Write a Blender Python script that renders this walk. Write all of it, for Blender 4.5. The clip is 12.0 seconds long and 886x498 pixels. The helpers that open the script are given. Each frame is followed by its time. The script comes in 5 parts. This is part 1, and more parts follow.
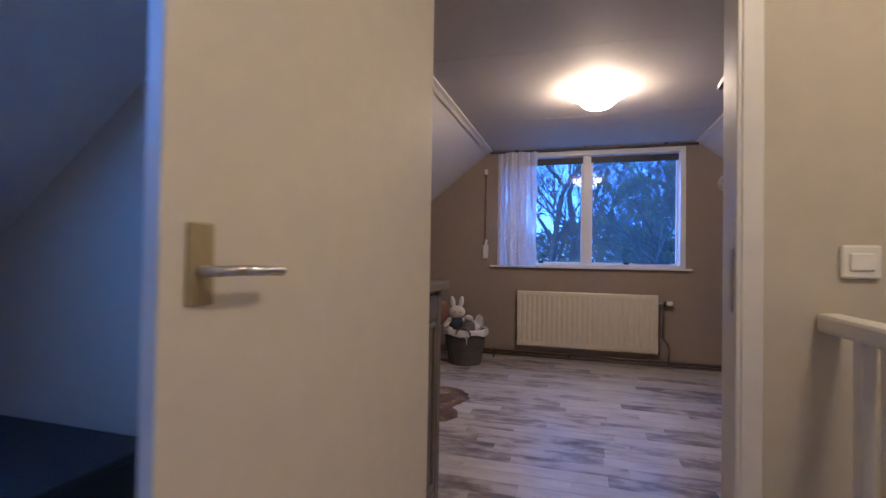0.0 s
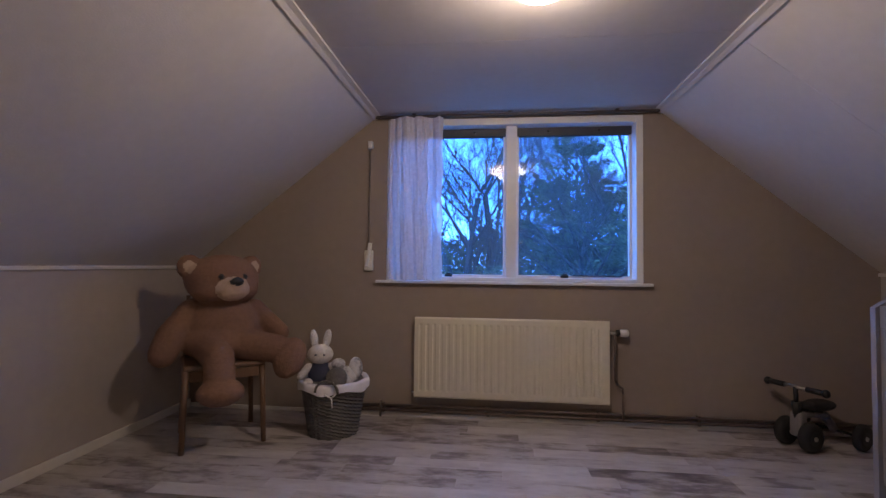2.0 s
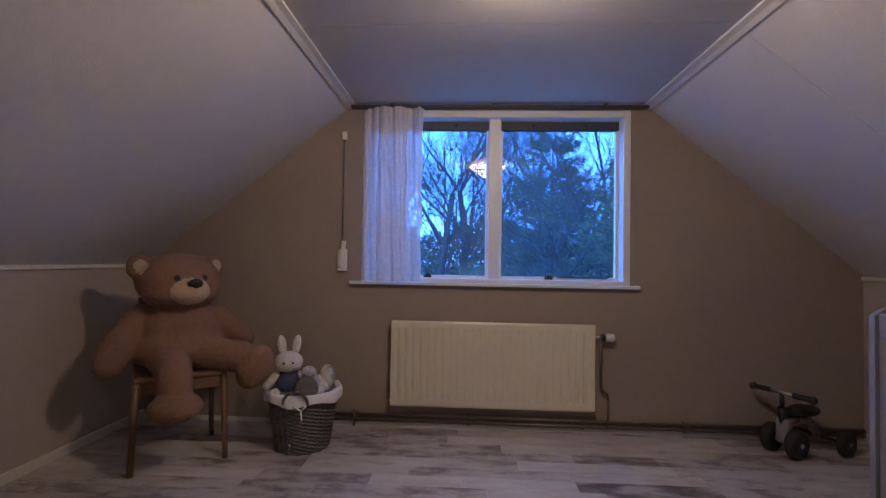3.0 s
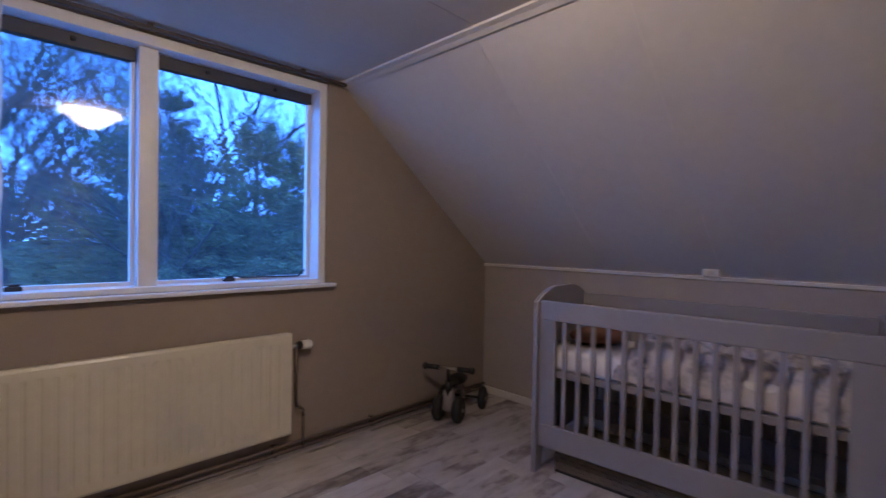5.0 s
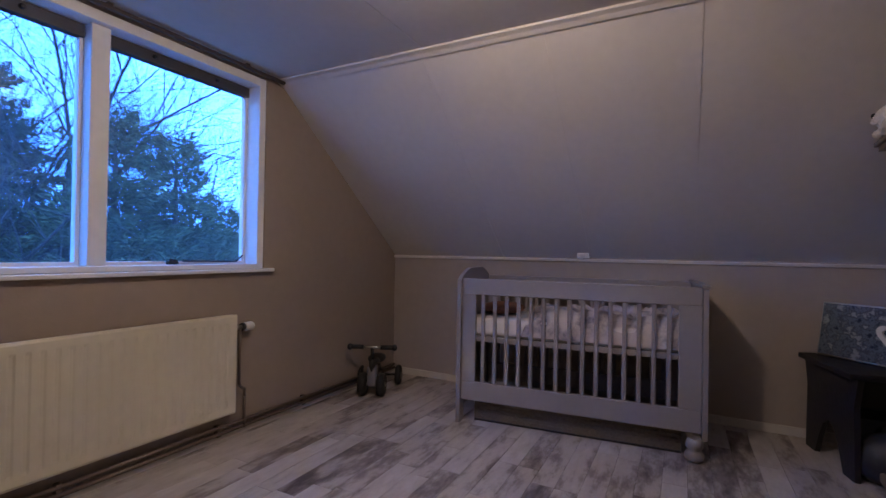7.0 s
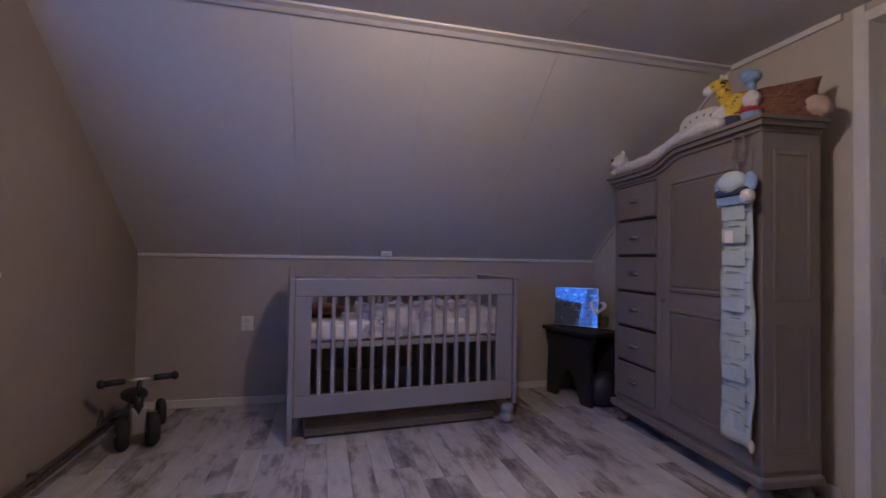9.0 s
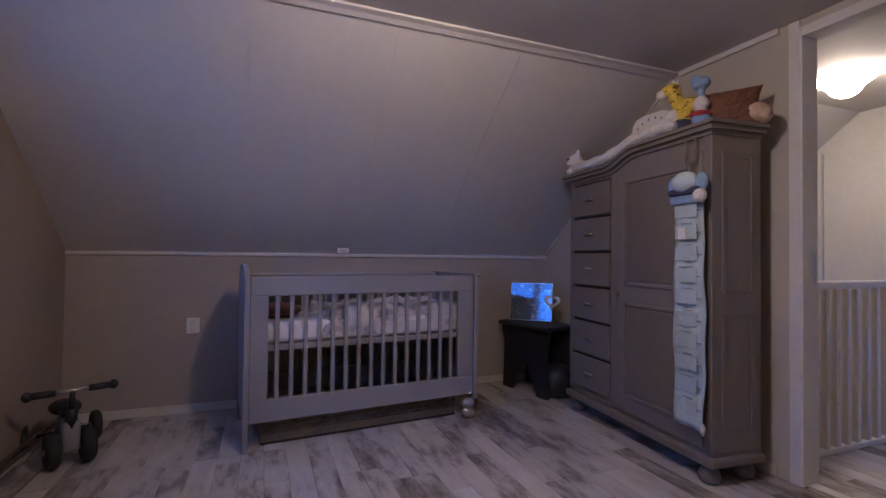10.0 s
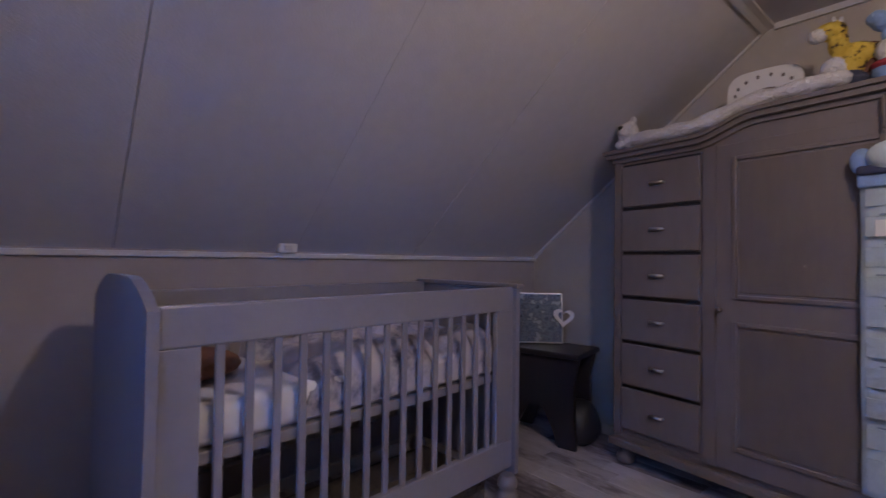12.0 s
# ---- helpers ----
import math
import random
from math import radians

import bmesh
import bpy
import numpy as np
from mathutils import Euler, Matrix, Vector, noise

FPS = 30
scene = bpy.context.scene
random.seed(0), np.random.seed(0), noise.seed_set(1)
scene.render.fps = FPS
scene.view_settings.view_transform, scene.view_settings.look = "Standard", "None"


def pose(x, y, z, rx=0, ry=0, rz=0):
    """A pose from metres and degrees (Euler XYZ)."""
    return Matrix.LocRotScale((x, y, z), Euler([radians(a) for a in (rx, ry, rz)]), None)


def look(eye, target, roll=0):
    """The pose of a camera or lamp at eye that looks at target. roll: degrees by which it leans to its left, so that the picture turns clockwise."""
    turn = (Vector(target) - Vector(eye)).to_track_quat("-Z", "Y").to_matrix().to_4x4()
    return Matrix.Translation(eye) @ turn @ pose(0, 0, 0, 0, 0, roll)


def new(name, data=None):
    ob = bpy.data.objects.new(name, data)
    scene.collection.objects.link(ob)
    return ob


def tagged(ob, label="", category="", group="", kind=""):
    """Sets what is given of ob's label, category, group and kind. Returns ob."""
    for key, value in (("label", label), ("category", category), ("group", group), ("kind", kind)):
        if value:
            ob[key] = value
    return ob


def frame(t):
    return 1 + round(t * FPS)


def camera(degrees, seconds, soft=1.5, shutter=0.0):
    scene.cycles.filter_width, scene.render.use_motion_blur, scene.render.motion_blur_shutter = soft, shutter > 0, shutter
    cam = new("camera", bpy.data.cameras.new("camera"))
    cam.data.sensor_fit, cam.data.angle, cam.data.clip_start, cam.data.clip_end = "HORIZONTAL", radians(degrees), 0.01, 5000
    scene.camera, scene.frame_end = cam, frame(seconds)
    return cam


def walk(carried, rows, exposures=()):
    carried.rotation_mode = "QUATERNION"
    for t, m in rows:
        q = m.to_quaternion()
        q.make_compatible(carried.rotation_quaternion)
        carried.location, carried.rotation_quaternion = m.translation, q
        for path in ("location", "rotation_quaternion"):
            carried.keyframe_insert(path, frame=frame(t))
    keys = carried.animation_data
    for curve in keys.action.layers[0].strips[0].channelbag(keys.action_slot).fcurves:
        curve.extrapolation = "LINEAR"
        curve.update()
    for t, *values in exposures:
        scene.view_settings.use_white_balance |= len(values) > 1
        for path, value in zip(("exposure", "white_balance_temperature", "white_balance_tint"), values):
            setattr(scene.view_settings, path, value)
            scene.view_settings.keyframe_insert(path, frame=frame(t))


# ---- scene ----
cam = camera(87.8, 12.0, soft=1.4, shutter=0.35)
PATH = [
    (0, (0.279, 0.207, 1.088), (-0.283, 2.126, 1.12), 0.9),
    (0.5, (0.258, 0.754, 1.106), (-0.206, 2.699, 1.143), 0.8),
    (1, (0.257, 1.306, 1.108), (-0.062, 3.28, 1.152), 0.6),
    (1.5, (0.257, 1.623, 1.114), (-0.052, 3.598, 1.172), 0.6),
    (2, (0.233, 1.87, 1.12), (0.015, 3.857, 1.19), 0.6),
    (2.5, (0.2, 1.957, 1.136), (0.068, 3.952, 1.204), 0.6),
    (2.7, (0.181, 1.978, 1.142), (0.066, 3.974, 1.206), 0.8),
    (4.3, (0.072, 2.785, 1.262), (0.558, 4.724, 1.201), 1.1),
    (4.5, (0.026, 2.84, 1.267), (0.817, 4.676, 1.221), 1.3),
    (5, (-0.212, 2.798, 1.278), (1.202, 4.212, 1.245), 1.0),
    (5.5, (-0.531, 2.73, 1.295), (1.08, 3.913, 1.25), 0.9),
    (6, (-0.708, 2.703, 1.224), (0.957, 3.811, 1.212), 0.7),
    (6.5, (-0.816, 2.741, 1.149), (0.885, 3.792, 1.172), 0.5),
    (6.7, (-0.845, 2.797, 1.137), (0.878, 3.811, 1.162), 0.6),
    (8.3, (-0.804, 3.702, 1.081), (1.195, 3.768, 1.106), 1.5),
    (8.5, (-0.79, 3.844, 1.08), (1.206, 3.723, 1.121), 1.0),
    (9, (-0.853, 4.096, 1.076), (1.083, 3.598, 1.124), 0.9),
    (9.5, (-0.863, 4.18, 1.085), (1.01, 3.48, 1.123), 0.6),
    (10, (-0.789, 4.207, 1.074), (1.071, 3.474, 1.111), 0.6),
    (10.5, (-0.526, 4.19, 1.075), (1.338, 3.468, 1.112), 0.7),
    (11, (-0.111, 4.252, 1.067), (1.764, 3.56, 1.12), 1.0),
    (11.5, (0.36, 4.37, 1.06), (2.158, 3.498, 1.124), 0.9),
    (12, (0.74, 4.472, 1.075), (2.256, 3.172, 1.12), 0.8),
]
walk(cam, [(t, look(eye, target, roll)) for t, eye, target, roll in PATH],
     exposures=((0, 0.18, 6600, 10), (1, -0.12, 6550, 12), (2.2, 0, 6500, 10), (4.5, 0, 6500, 10), (6.5, 0, 6500, 10), (9.5, 0.04, 6080, 15), (12, 0.0, 6120, 15)))

# ---- light levels ----
SKY_TINT = (0.85, 1.25, 4.5, 1)
CLOUD = (0.66, 2.75, 7.5, 1)
SKY_STRENGTH = 1.0
LAMP_GLOW = 13.5
BULB = 52.0
LAMP2_GLOW = 38.0

# ---- world and lamps ----
world = bpy.data.worlds.new("world")
scene.world = world
world.use_nodes = True
wn, wl = world.node_tree.nodes, world.node_tree.links
sky = wn.new("ShaderNodeTexSky")
sky.sky_type, sky.sun_disc = "NISHITA", False
sky.sun_elevation, sky.sun_rotation = radians(9), radians(200)
sky.dust_density, sky.ozone_density = 0.2, 6.0
tint = wn.new("ShaderNodeMix")
tint.data_type, tint.blend_type = "RGBA", "MULTIPLY"
tint.inputs["Factor"].default_value = 1.0
wl.new(sky.outputs[0], tint.inputs[6])
tint.inputs[7].default_value = SKY_TINT
veil = wn.new("ShaderNodeMix")   # even dusk cloud over the clear sky
veil.data_type, veil.inputs["Factor"].default_value = "RGBA", 0.72
wl.new(tint.outputs[2], veil.inputs[6])
veil.inputs[7].default_value = CLOUD
wl.new(veil.outputs[2], wn["Background"].inputs["Color"])
wn["Background"].inputs["Strength"].default_value = SKY_STRENGTH


bulb_data = bpy.data.lights.new("bulb", "POINT")
bulb_data.energy, bulb_data.shadow_soft_size, bulb_data.color = BULB, 0.032, (1.0, 0.79, 0.64)


# ---- materials ----
def material(name, color, rough=0.6, metal=0.0, vary=0.12, scale=6.0, bump=0.0, bump_scale=60.0, stretch=(1, 1, 1), coat=0.0, per_object=0.0):
    """A painted or natural surface: two scales of colour variation, roughness variation and a fine relief."""
    m = bpy.data.materials.new(name)
    m.use_nodes = True
    n, k = m.node_tree.nodes, m.node_tree.links
    b = n["Principled BSDF"]
    b.inputs["Metallic"].default_value = metal
    b.inputs["Coat Weight"].default_value = coat
    tc = n.new("ShaderNodeTexCoord")
    mp = n.new("ShaderNodeMapping")
    mp.inputs["Scale"].default_value = stretch
    k.new(tc.outputs["Object"], mp.inputs["Vector"])
    big = n.new("ShaderNodeTexNoise")
    big.inputs["Scale"].default_value = scale * 0.35
    big.inputs["Detail"].default_value = 3
    fine = n.new("ShaderNodeTexNoise")
    fine.inputs["Scale"].default_value = scale * 5
    fine.inputs["Detail"].default_value = 4
    for t in (big, fine):
        k.new(mp.outputs[0], t.inputs["Vector"])
    add = n.new("ShaderNodeMath")
    add.operation = "ADD"
    k.new(big.outputs["Fac"], add.inputs[0])
    k.new(fine.outputs["Fac"], add.inputs[1])
    last = add.outputs[0]
    if per_object:
        oi = n.new("ShaderNodeObjectInfo")
        mad = n.new("ShaderNodeMath")
        mad.operation = "MULTIPLY_ADD"
        k.new(oi.outputs["Random"], mad.inputs[0])
        mad.inputs[1].default_value = per_object
        k.new(last, mad.inputs[2])
        last = mad.outputs[0]
    rng = n.new("ShaderNodeMapRange")
    rng.inputs["From Min"].default_value, rng.inputs["From Max"].default_value = 0.6, 1.4 + per_object
    rng.inputs["To Min"].default_value, rng.inputs["To Max"].default_value = 1 - vary, 1 + vary
    k.new(last, rng.inputs["Value"])
    mul = n.new("ShaderNodeVectorMath")
    mul.operation = "SCALE"
    mul.inputs[0].default_value = color[:3]
    k.new(rng.outputs[0], mul.inputs["Scale"])
    k.new(mul.outputs[0], b.inputs["Base Color"])
    rr = n.new("ShaderNodeMapRange")
    rr.inputs["To Min"].default_value, rr.inputs["To Max"].default_value = max(0.02, rough - 0.08), min(1, rough + 0.08)
    k.new(fine.outputs["Fac"], rr.inputs["Value"])
    k.new(rr.outputs[0], b.inputs["Roughness"])
    if bump:
        bn = n.new("ShaderNodeTexNoise")
        bn.inputs["Scale"].default_value, bn.inputs["Detail"].default_value = bump_scale, 3
        k.new(mp.outputs[0], bn.inputs["Vector"])
        bp = n.new("ShaderNodeBump")
        bp.inputs["Strength"].default_value, bp.inputs["Distance"].default_value = bump, 0.01
        k.new(bn.outputs["Fac"], bp.inputs["Height"])
        k.new(bp.outputs[0], b.inputs["Normal"])
    return m


def ramp_material(name, stops, rough=0.5, scale=4.0, stretch=(1, 1, 1), per_object=0.0, bump=0.2, island=False):
    """A surface with several colours along a ramp, driven by noise and by the piece."""
    m = bpy.data.materials.new(name)
    m.use_nodes = True
    n, k = m.node_tree.nodes, m.node_tree.links
    b = n["Principled BSDF"]
    b.inputs["Roughness"].default_value = rough
    tc = n.new("ShaderNodeTexCoord")
    mp = n.new("ShaderNodeMapping")
    mp.inputs["Scale"].default_value = stretch
    k.new(tc.outputs["Object"], mp.inputs["Vector"])
    nz = n.new("ShaderNodeTexNoise")
    nz.noise_dimensions = "4D"
    nz.inputs["Scale"].default_value, nz.inputs["Detail"].default_value, nz.inputs["Roughness"].default_value = scale, 6, 0.65
    k.new(mp.outputs[0], nz.inputs["Vector"])
    last = nz.outputs["Fac"]
    if per_object:
        src = n.new("ShaderNodeNewGeometry").outputs["Random Per Island"] if island else n.new("ShaderNodeObjectInfo").outputs["Random"]
        w = n.new("ShaderNodeMath")
        w.operation = "MULTIPLY"
        w.inputs[1].default_value = 50
        k.new(src, w.inputs[0])
        k.new(w.outputs[0], nz.inputs["W"])
        a = n.new("ShaderNodeMath")
        a.operation = "MULTIPLY_ADD"
        k.new(src, a.inputs[0])
        a.inputs[1].default_value = per_object
        k.new(last, a.inputs[2])
        s2 = n.new("ShaderNodeMath")
        s2.operation = "SUBTRACT"
        k.new(a.outputs[0], s2.inputs[0])
        s2.inputs[1].default_value = per_object / 2
        last = s2.outputs[0]
    cr = n.new("ShaderNodeValToRGB")
    e = cr.color_ramp.elements
    while len(e) < len(stops):
        e.new(0.5)
    for el, (p, c) in zip(e, stops):
        el.position, el.color = p, (*c, 1)
    k.new(last, cr.inputs["Fac"])
    k.new(cr.outputs[0], b.inputs["Base Color"])
    if bump:
        bp = n.new("ShaderNodeBump")
        bp.inputs["Strength"].default_value, bp.inputs["Distance"].default_value = bump, 0.004
        k.new(nz.outputs["Fac"], bp.inputs["Height"])
        k.new(bp.outputs[0], b.inputs["Normal"])
    return m


def glow(name, color, strength):
    m = bpy.data.materials.new(name)
    m.use_nodes = True
    b = m.node_tree.nodes["Principled BSDF"]
    b.inputs["Base Color"].default_value = (0.8, 0.8, 0.78, 1)
    b.inputs["Emission Color"].default_value = (*color, 1)
    b.inputs["Emission Strength"].default_value = strength
    return m


def opal(name, color, strength, clear):
    """Lit opal glass that lets a share of the bulb's light straight through."""
    m = glow(name, color, strength)
    n, k = m.node_tree.nodes, m.node_tree.links
    t, mx = n.new("ShaderNodeBsdfTransparent"), n.new("ShaderNodeMixShader")
    mx.inputs[0].default_value = clear
    k.new(n["Principled BSDF"].outputs[0], mx.inputs[1])
    k.new(t.outputs[0], mx.inputs[2])
    k.new(mx.outputs[0], n["Material Output"].inputs["Surface"])
    return m


def glass_material():
    m = bpy.data.materials.new("window_glass")
    m.use_nodes = True
    b = m.node_tree.nodes["Principled BSDF"]
    b.inputs["Base Color"].default_value = (0.97, 0.99, 1, 1)
    b.inputs["Roughness"].default_value = 0.0
    b.inputs["Transmission Weight"].default_value = 1.0
    b.inputs["IOR"].default_value = 1.45
    n, k = m.node_tree.nodes, m.node_tree.links
    # translucent film: haze and room reflections over the garden view, put into the glass
    film = n.new("ShaderNodeBsdfTranslucent")
    film.inputs[0].default_value = (0.8, 0.8, 0.8, 1)
    haze_noise = n.new("ShaderNodeTexNoise")
    haze_noise.inputs["Scale"].default_value, haze_noise.inputs["Detail"].default_value = 2.5, 5
    tc = n.new("ShaderNodeTexCoord")
    k.new(tc.outputs["Object"], haze_noise.inputs["Vector"])
    rg = n.new("ShaderNodeMapRange")
    rg.inputs["From Min"].default_value, rg.inputs["From Max"].default_value = 0.35, 0.75
    rg.inputs["To Min"].default_value, rg.inputs["To Max"].default_value = 0.006, 0.022
    k.new(haze_noise.outputs["Fac"], rg.inputs["Value"])
    mx = n.new("ShaderNodeMixShader")
    k.new(rg.outputs[0], mx.inputs[0])
    k.new(b.outputs[0], mx.inputs[1])
    k.new(film.outputs[0], mx.inputs[2])
    k.new(mx.outputs[0], n["Material Output"].inputs["Surface"])
    return m


def sheer_material():
    m = bpy.data.materials.new("sheer_voile")
    m.use_nodes = True
    n, k = m.node_tree.nodes, m.node_tree.links
    out = n["Material Output"]
    n.remove(n["Principled BSDF"])
    d, t, x = n.new("ShaderNodeBsdfDiffuse"), n.new("ShaderNodeBsdfTranslucent"), n.new("ShaderNodeBsdfTransparent")
    d.inputs[0].default_value = t.inputs[0].default_value = (0.78, 0.74, 0.76, 1)
    m1, m2 = n.new("ShaderNodeMixShader"), n.new("ShaderNodeMixShader")
    m1.inputs[0].default_value = 0.10
    k.new(d.outputs[0], m1.inputs[1])
    k.new(t.outputs[0], m1.inputs[2])
    tc = n.new("ShaderNodeTexCoord")
    wv = n.new("ShaderNodeTexNoise")
    wv.inputs["Scale"].default_value = 40
    k.new(tc.outputs["Object"], wv.inputs["Vector"])
    r = n.new("ShaderNodeMapRange")
    r.inputs["To Min"].default_value, r.inputs["To Max"].default_value = 0.6, 0.84
    k.new(wv.outputs["Fac"], r.inputs["Value"])
    k.new(r.outputs[0], m2.inputs[0])
    k.new(x.outputs[0], m2.inputs[1])
    k.new(m1.outputs[0], m2.inputs[2])
    k.new(m2.outputs[0], out.inputs["Surface"])
    return m


M_TAUPE = material("taupe_wall_paint", (0.315, 0.25, 0.205), 0.85, vary=0.07, scale=3, bump=0.07, bump_scale=90)
M_BEIGE = material("beige_wall_paint", (0.50, 0.44, 0.35), 0.85, vary=0.06, scale=3, bump=0.07, bump_scale=90)
M_KNEE = material("greige_knee_wall_paint", (0.42, 0.36, 0.32), 0.8, vary=0.06, scale=3, bump=0.07, bump_scale=90)
M_PANEL = material("off_white_ceiling_panel", (0.60, 0.56, 0.525), 0.75, vary=0.05, scale=4, bump=0.12, bump_scale=140)
M_TRIM = material("white_trim_paint", (0.66, 0.62, 0.57), 0.5, vary=0.06, scale=5)
M_FRAME = material("white_window_paint", (0.78, 0.77, 0.76), 0.4, vary=0.05, scale=5)
M_DOOR = material("cream_door_paint", (0.68, 0.61, 0.5), 0.45, vary=0.05, scale=3, bump=0.08, bump_scale=40)
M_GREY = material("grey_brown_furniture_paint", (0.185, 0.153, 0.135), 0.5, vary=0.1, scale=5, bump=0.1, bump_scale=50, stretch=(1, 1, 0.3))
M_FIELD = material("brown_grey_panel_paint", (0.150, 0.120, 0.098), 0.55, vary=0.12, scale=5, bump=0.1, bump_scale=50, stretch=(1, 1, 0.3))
M_CRIB = material("light_grey_crib_paint", (0.268, 0.248, 0.255), 0.45, vary=0.06, scale=5, bump=0.05)
M_RAD = material("cream_radiator_enamel", (0.68, 0.62, 0.48), 0.35, vary=0.05, scale=4)
M_PIPE = material("brown_painted_pipe", (0.13, 0.095, 0.075), 0.35, vary=0.15)
M_STEEL = material("brushed_steel", (0.55, 0.53, 0.5), 0.35, 1.0, vary=0.1, scale=20)
M_BRASS = material("dull_brass", (0.45, 0.37, 0.22), 0.45, 0.7, vary=0.12, scale=20)
M_BLACK = material("black_plastic", (0.02, 0.02, 0.022), 0.5, vary=0.2)
M_BLACKWOOD = material("black_painted_wood", (0.018, 0.015, 0.015), 0.5, vary=0.25, bump=0.15)
M_WHITE = material("white_plastic", (0.75, 0.72, 0.66), 0.4, vary=0.05)
M_DARK = material("dark_rubber", (0.025, 0.024, 0.026), 0.75, vary=0.2)
M_WOODCHAIR = material("brown_stained_wood", (0.17, 0.095, 0.055), 0.45, vary=0.25, scale=5, stretch=(1, 1, 0.2), bump=0.1)
M_RAIL = material("dark_curtain_rail", (0.05, 0.04, 0.04), 0.5, vary=0.2)
M_VENT = material("dark_grey_vent_grille", (0.05, 0.048, 0.055), 0.5, vary=0.1)
M_GLASS = glass_material()
M_SHEER = sheer_material()
M_LAMP = opal("lit_opal_glass", (1.0, 0.82, 0.70), LAMP_GLOW, 0.4)
M_LAMP2 = glow("lit_opal_glass_landing", (1.0, 0.84, 0.66), LAMP2_GLOW)
M_FLOOR = ramp_material("whitewashed_plank", [(0.27, (0.085, 0.065, 0.06)), (0.385, (0.25, 0.21, 0.19)), (0.465, (0.43, 0.385, 0.36)), (0.7, (0.58, 0.54, 0.52))],
                        0.38, 3.4, (1.0, 2.9, 1.0), 0.26, 0.2)
M_JOINT = material("floor_joint", (0.09, 0.07, 0.06), 0.8)
M_STAIR = material("stair_wood", (0.25, 0.15, 0.08), 0.5, vary=0.2, stretch=(1, 0.2, 1))


# ---- helpers for building ----
def link(name, bm, mat, parent=None, label="", smooth=False):
    me = bpy.data.meshes.new(name)
    bm.normal_update()
    bm.to_mesh(me)
    bm.free()
    for m in mat if isinstance(mat, (list, tuple)) else [mat]:
        me.materials.append(m)
    if smooth:
        for p in me.polygons:
            p.use_smooth = True
    ob = new(name, me)
    if parent:
        ob.parent = parent
    if label:
        tagged(ob, label)
    return ob


def part(name, bm, mat, parent, label="", smooth=False):
    return link(name, bm, mat, parent, label, smooth)


def thing(name, m, label, category, group=""):
    ob = new(name)
    ob.empty_display_size = 0.1
    ob.matrix_basis = m
    return tagged(ob, label, category, group)


def box(bm, x0, x1, y0, y1, z0, z1, bevel=0.0, seg=2, mi=0):
    r = bmesh.ops.create_cube(bm, size=1, matrix=Matrix.Translation(((x0 + x1) / 2, (y0 + y1) / 2, (z0 + z1) / 2)) @ Matrix.Diagonal((abs(x1 - x0), abs(y1 - y0), abs(z1 - z0), 1)))
    vs = r["verts"]
    fs = {f for v in vs for f in v.link_faces}
    for f in fs:
        f.material_index = mi
    if bevel:
        es = list({e for v in vs for e in v.link_edges})
        bmesh.ops.bevel(bm, geom=es, offset=bevel, segments=seg, affect="EDGES", profile=0.5)
    return bm


def boxed(*a, **k):
    return box(bmesh.new(), *a, **k)


def ball(bm, c, r, seg=20, mi=0, m=None):
    """An ellipsoid at c with radii r, turned by m."""
    mat = Matrix.Translation(c) @ (m or Matrix()) @ Matrix.Diagonal((*r, 1))
    out = bmesh.ops.create_uvsphere(bm, u_segments=seg, v_segments=max(8, seg // 2), radius=1, matrix=mat)
    for f in {f for v in out["verts"] for f in v.link_faces}:
        f.material_index, f.smooth = mi, True
    return bm


def rod(bm, a, b, r0, r1=None, seg=12, mi=0, cap=True):
    a, b = Vector(a), Vector(b)
    d = b - a
    q = d.to_track_quat("Z", "Y").to_matrix().to_4x4()
    out = bmesh.ops.create_cone(bm, cap_ends=cap, segments=seg, radius1=r0, radius2=r0 if r1 is None else r1, depth=d.length,
                                matrix=Matrix.Translation((a + b) / 2) @ q)
    for f in {f for v in out["verts"] for f in v.link_faces}:
        f.material_index = mi
        f.smooth = len(f.verts) == 4
    return bm


def lathe(bm, prof, c=(0, 0, 0), seg=28, mi=0, m=None):
    """Turns the profile (radius, height) round the z axis at c."""
    rings = []
    mm = Matrix.Translation(c) @ (m or Matrix())
    for r, z in prof:
        rings.append([bm.verts.new(mm @ Vector((r * math.cos(2 * math.pi * i / seg), r * math.sin(2 * math.pi * i / seg), z))) for i in range(seg)])
    for a, b in zip(rings, rings[1:]):
        for i in range(seg):
            f = bm.faces.new((a[i], a[(i + 1) % seg], b[(i + 1) % seg], b[i]))
            f.smooth, f.material_index = True, mi
    for ring, flip in ((rings[0], True), (rings[-1], False)):
        f = bm.faces.new(ring[::-1] if flip else ring)
        f.material_index = mi
    return bm


def prism(bm, pts, axis, lo, hi, bevel=0.0, mi=0):
    """Extrudes a polygon of 2D points along an axis from lo to hi."""
    def at(p, h):
        return {"x": (h, p[0], p[1]), "y": (p[0], h, p[1]), "z": (p[0], p[1], h)}[axis]
    a = [bm.verts.new(at(p, lo)) for p in pts]
    b = [bm.verts.new(at(p, hi)) for p in pts]
    n = len(pts)
    fs = [bm.faces.new(a[::-1]), bm.faces.new(b)] + [bm.faces.new((a[i], a[(i + 1) % n], b[(i + 1) % n], b[i])) for i in range(n)]
    bmesh.ops.recalc_face_normals(bm, faces=fs)
    for f in fs:
        f.material_index = mi
    if bevel:
        bmesh.ops.bevel(bm, geom=list({e for f in fs for e in f.edges}), offset=bevel, segments=2, affect="EDGES", profile=0.5)
    return bm


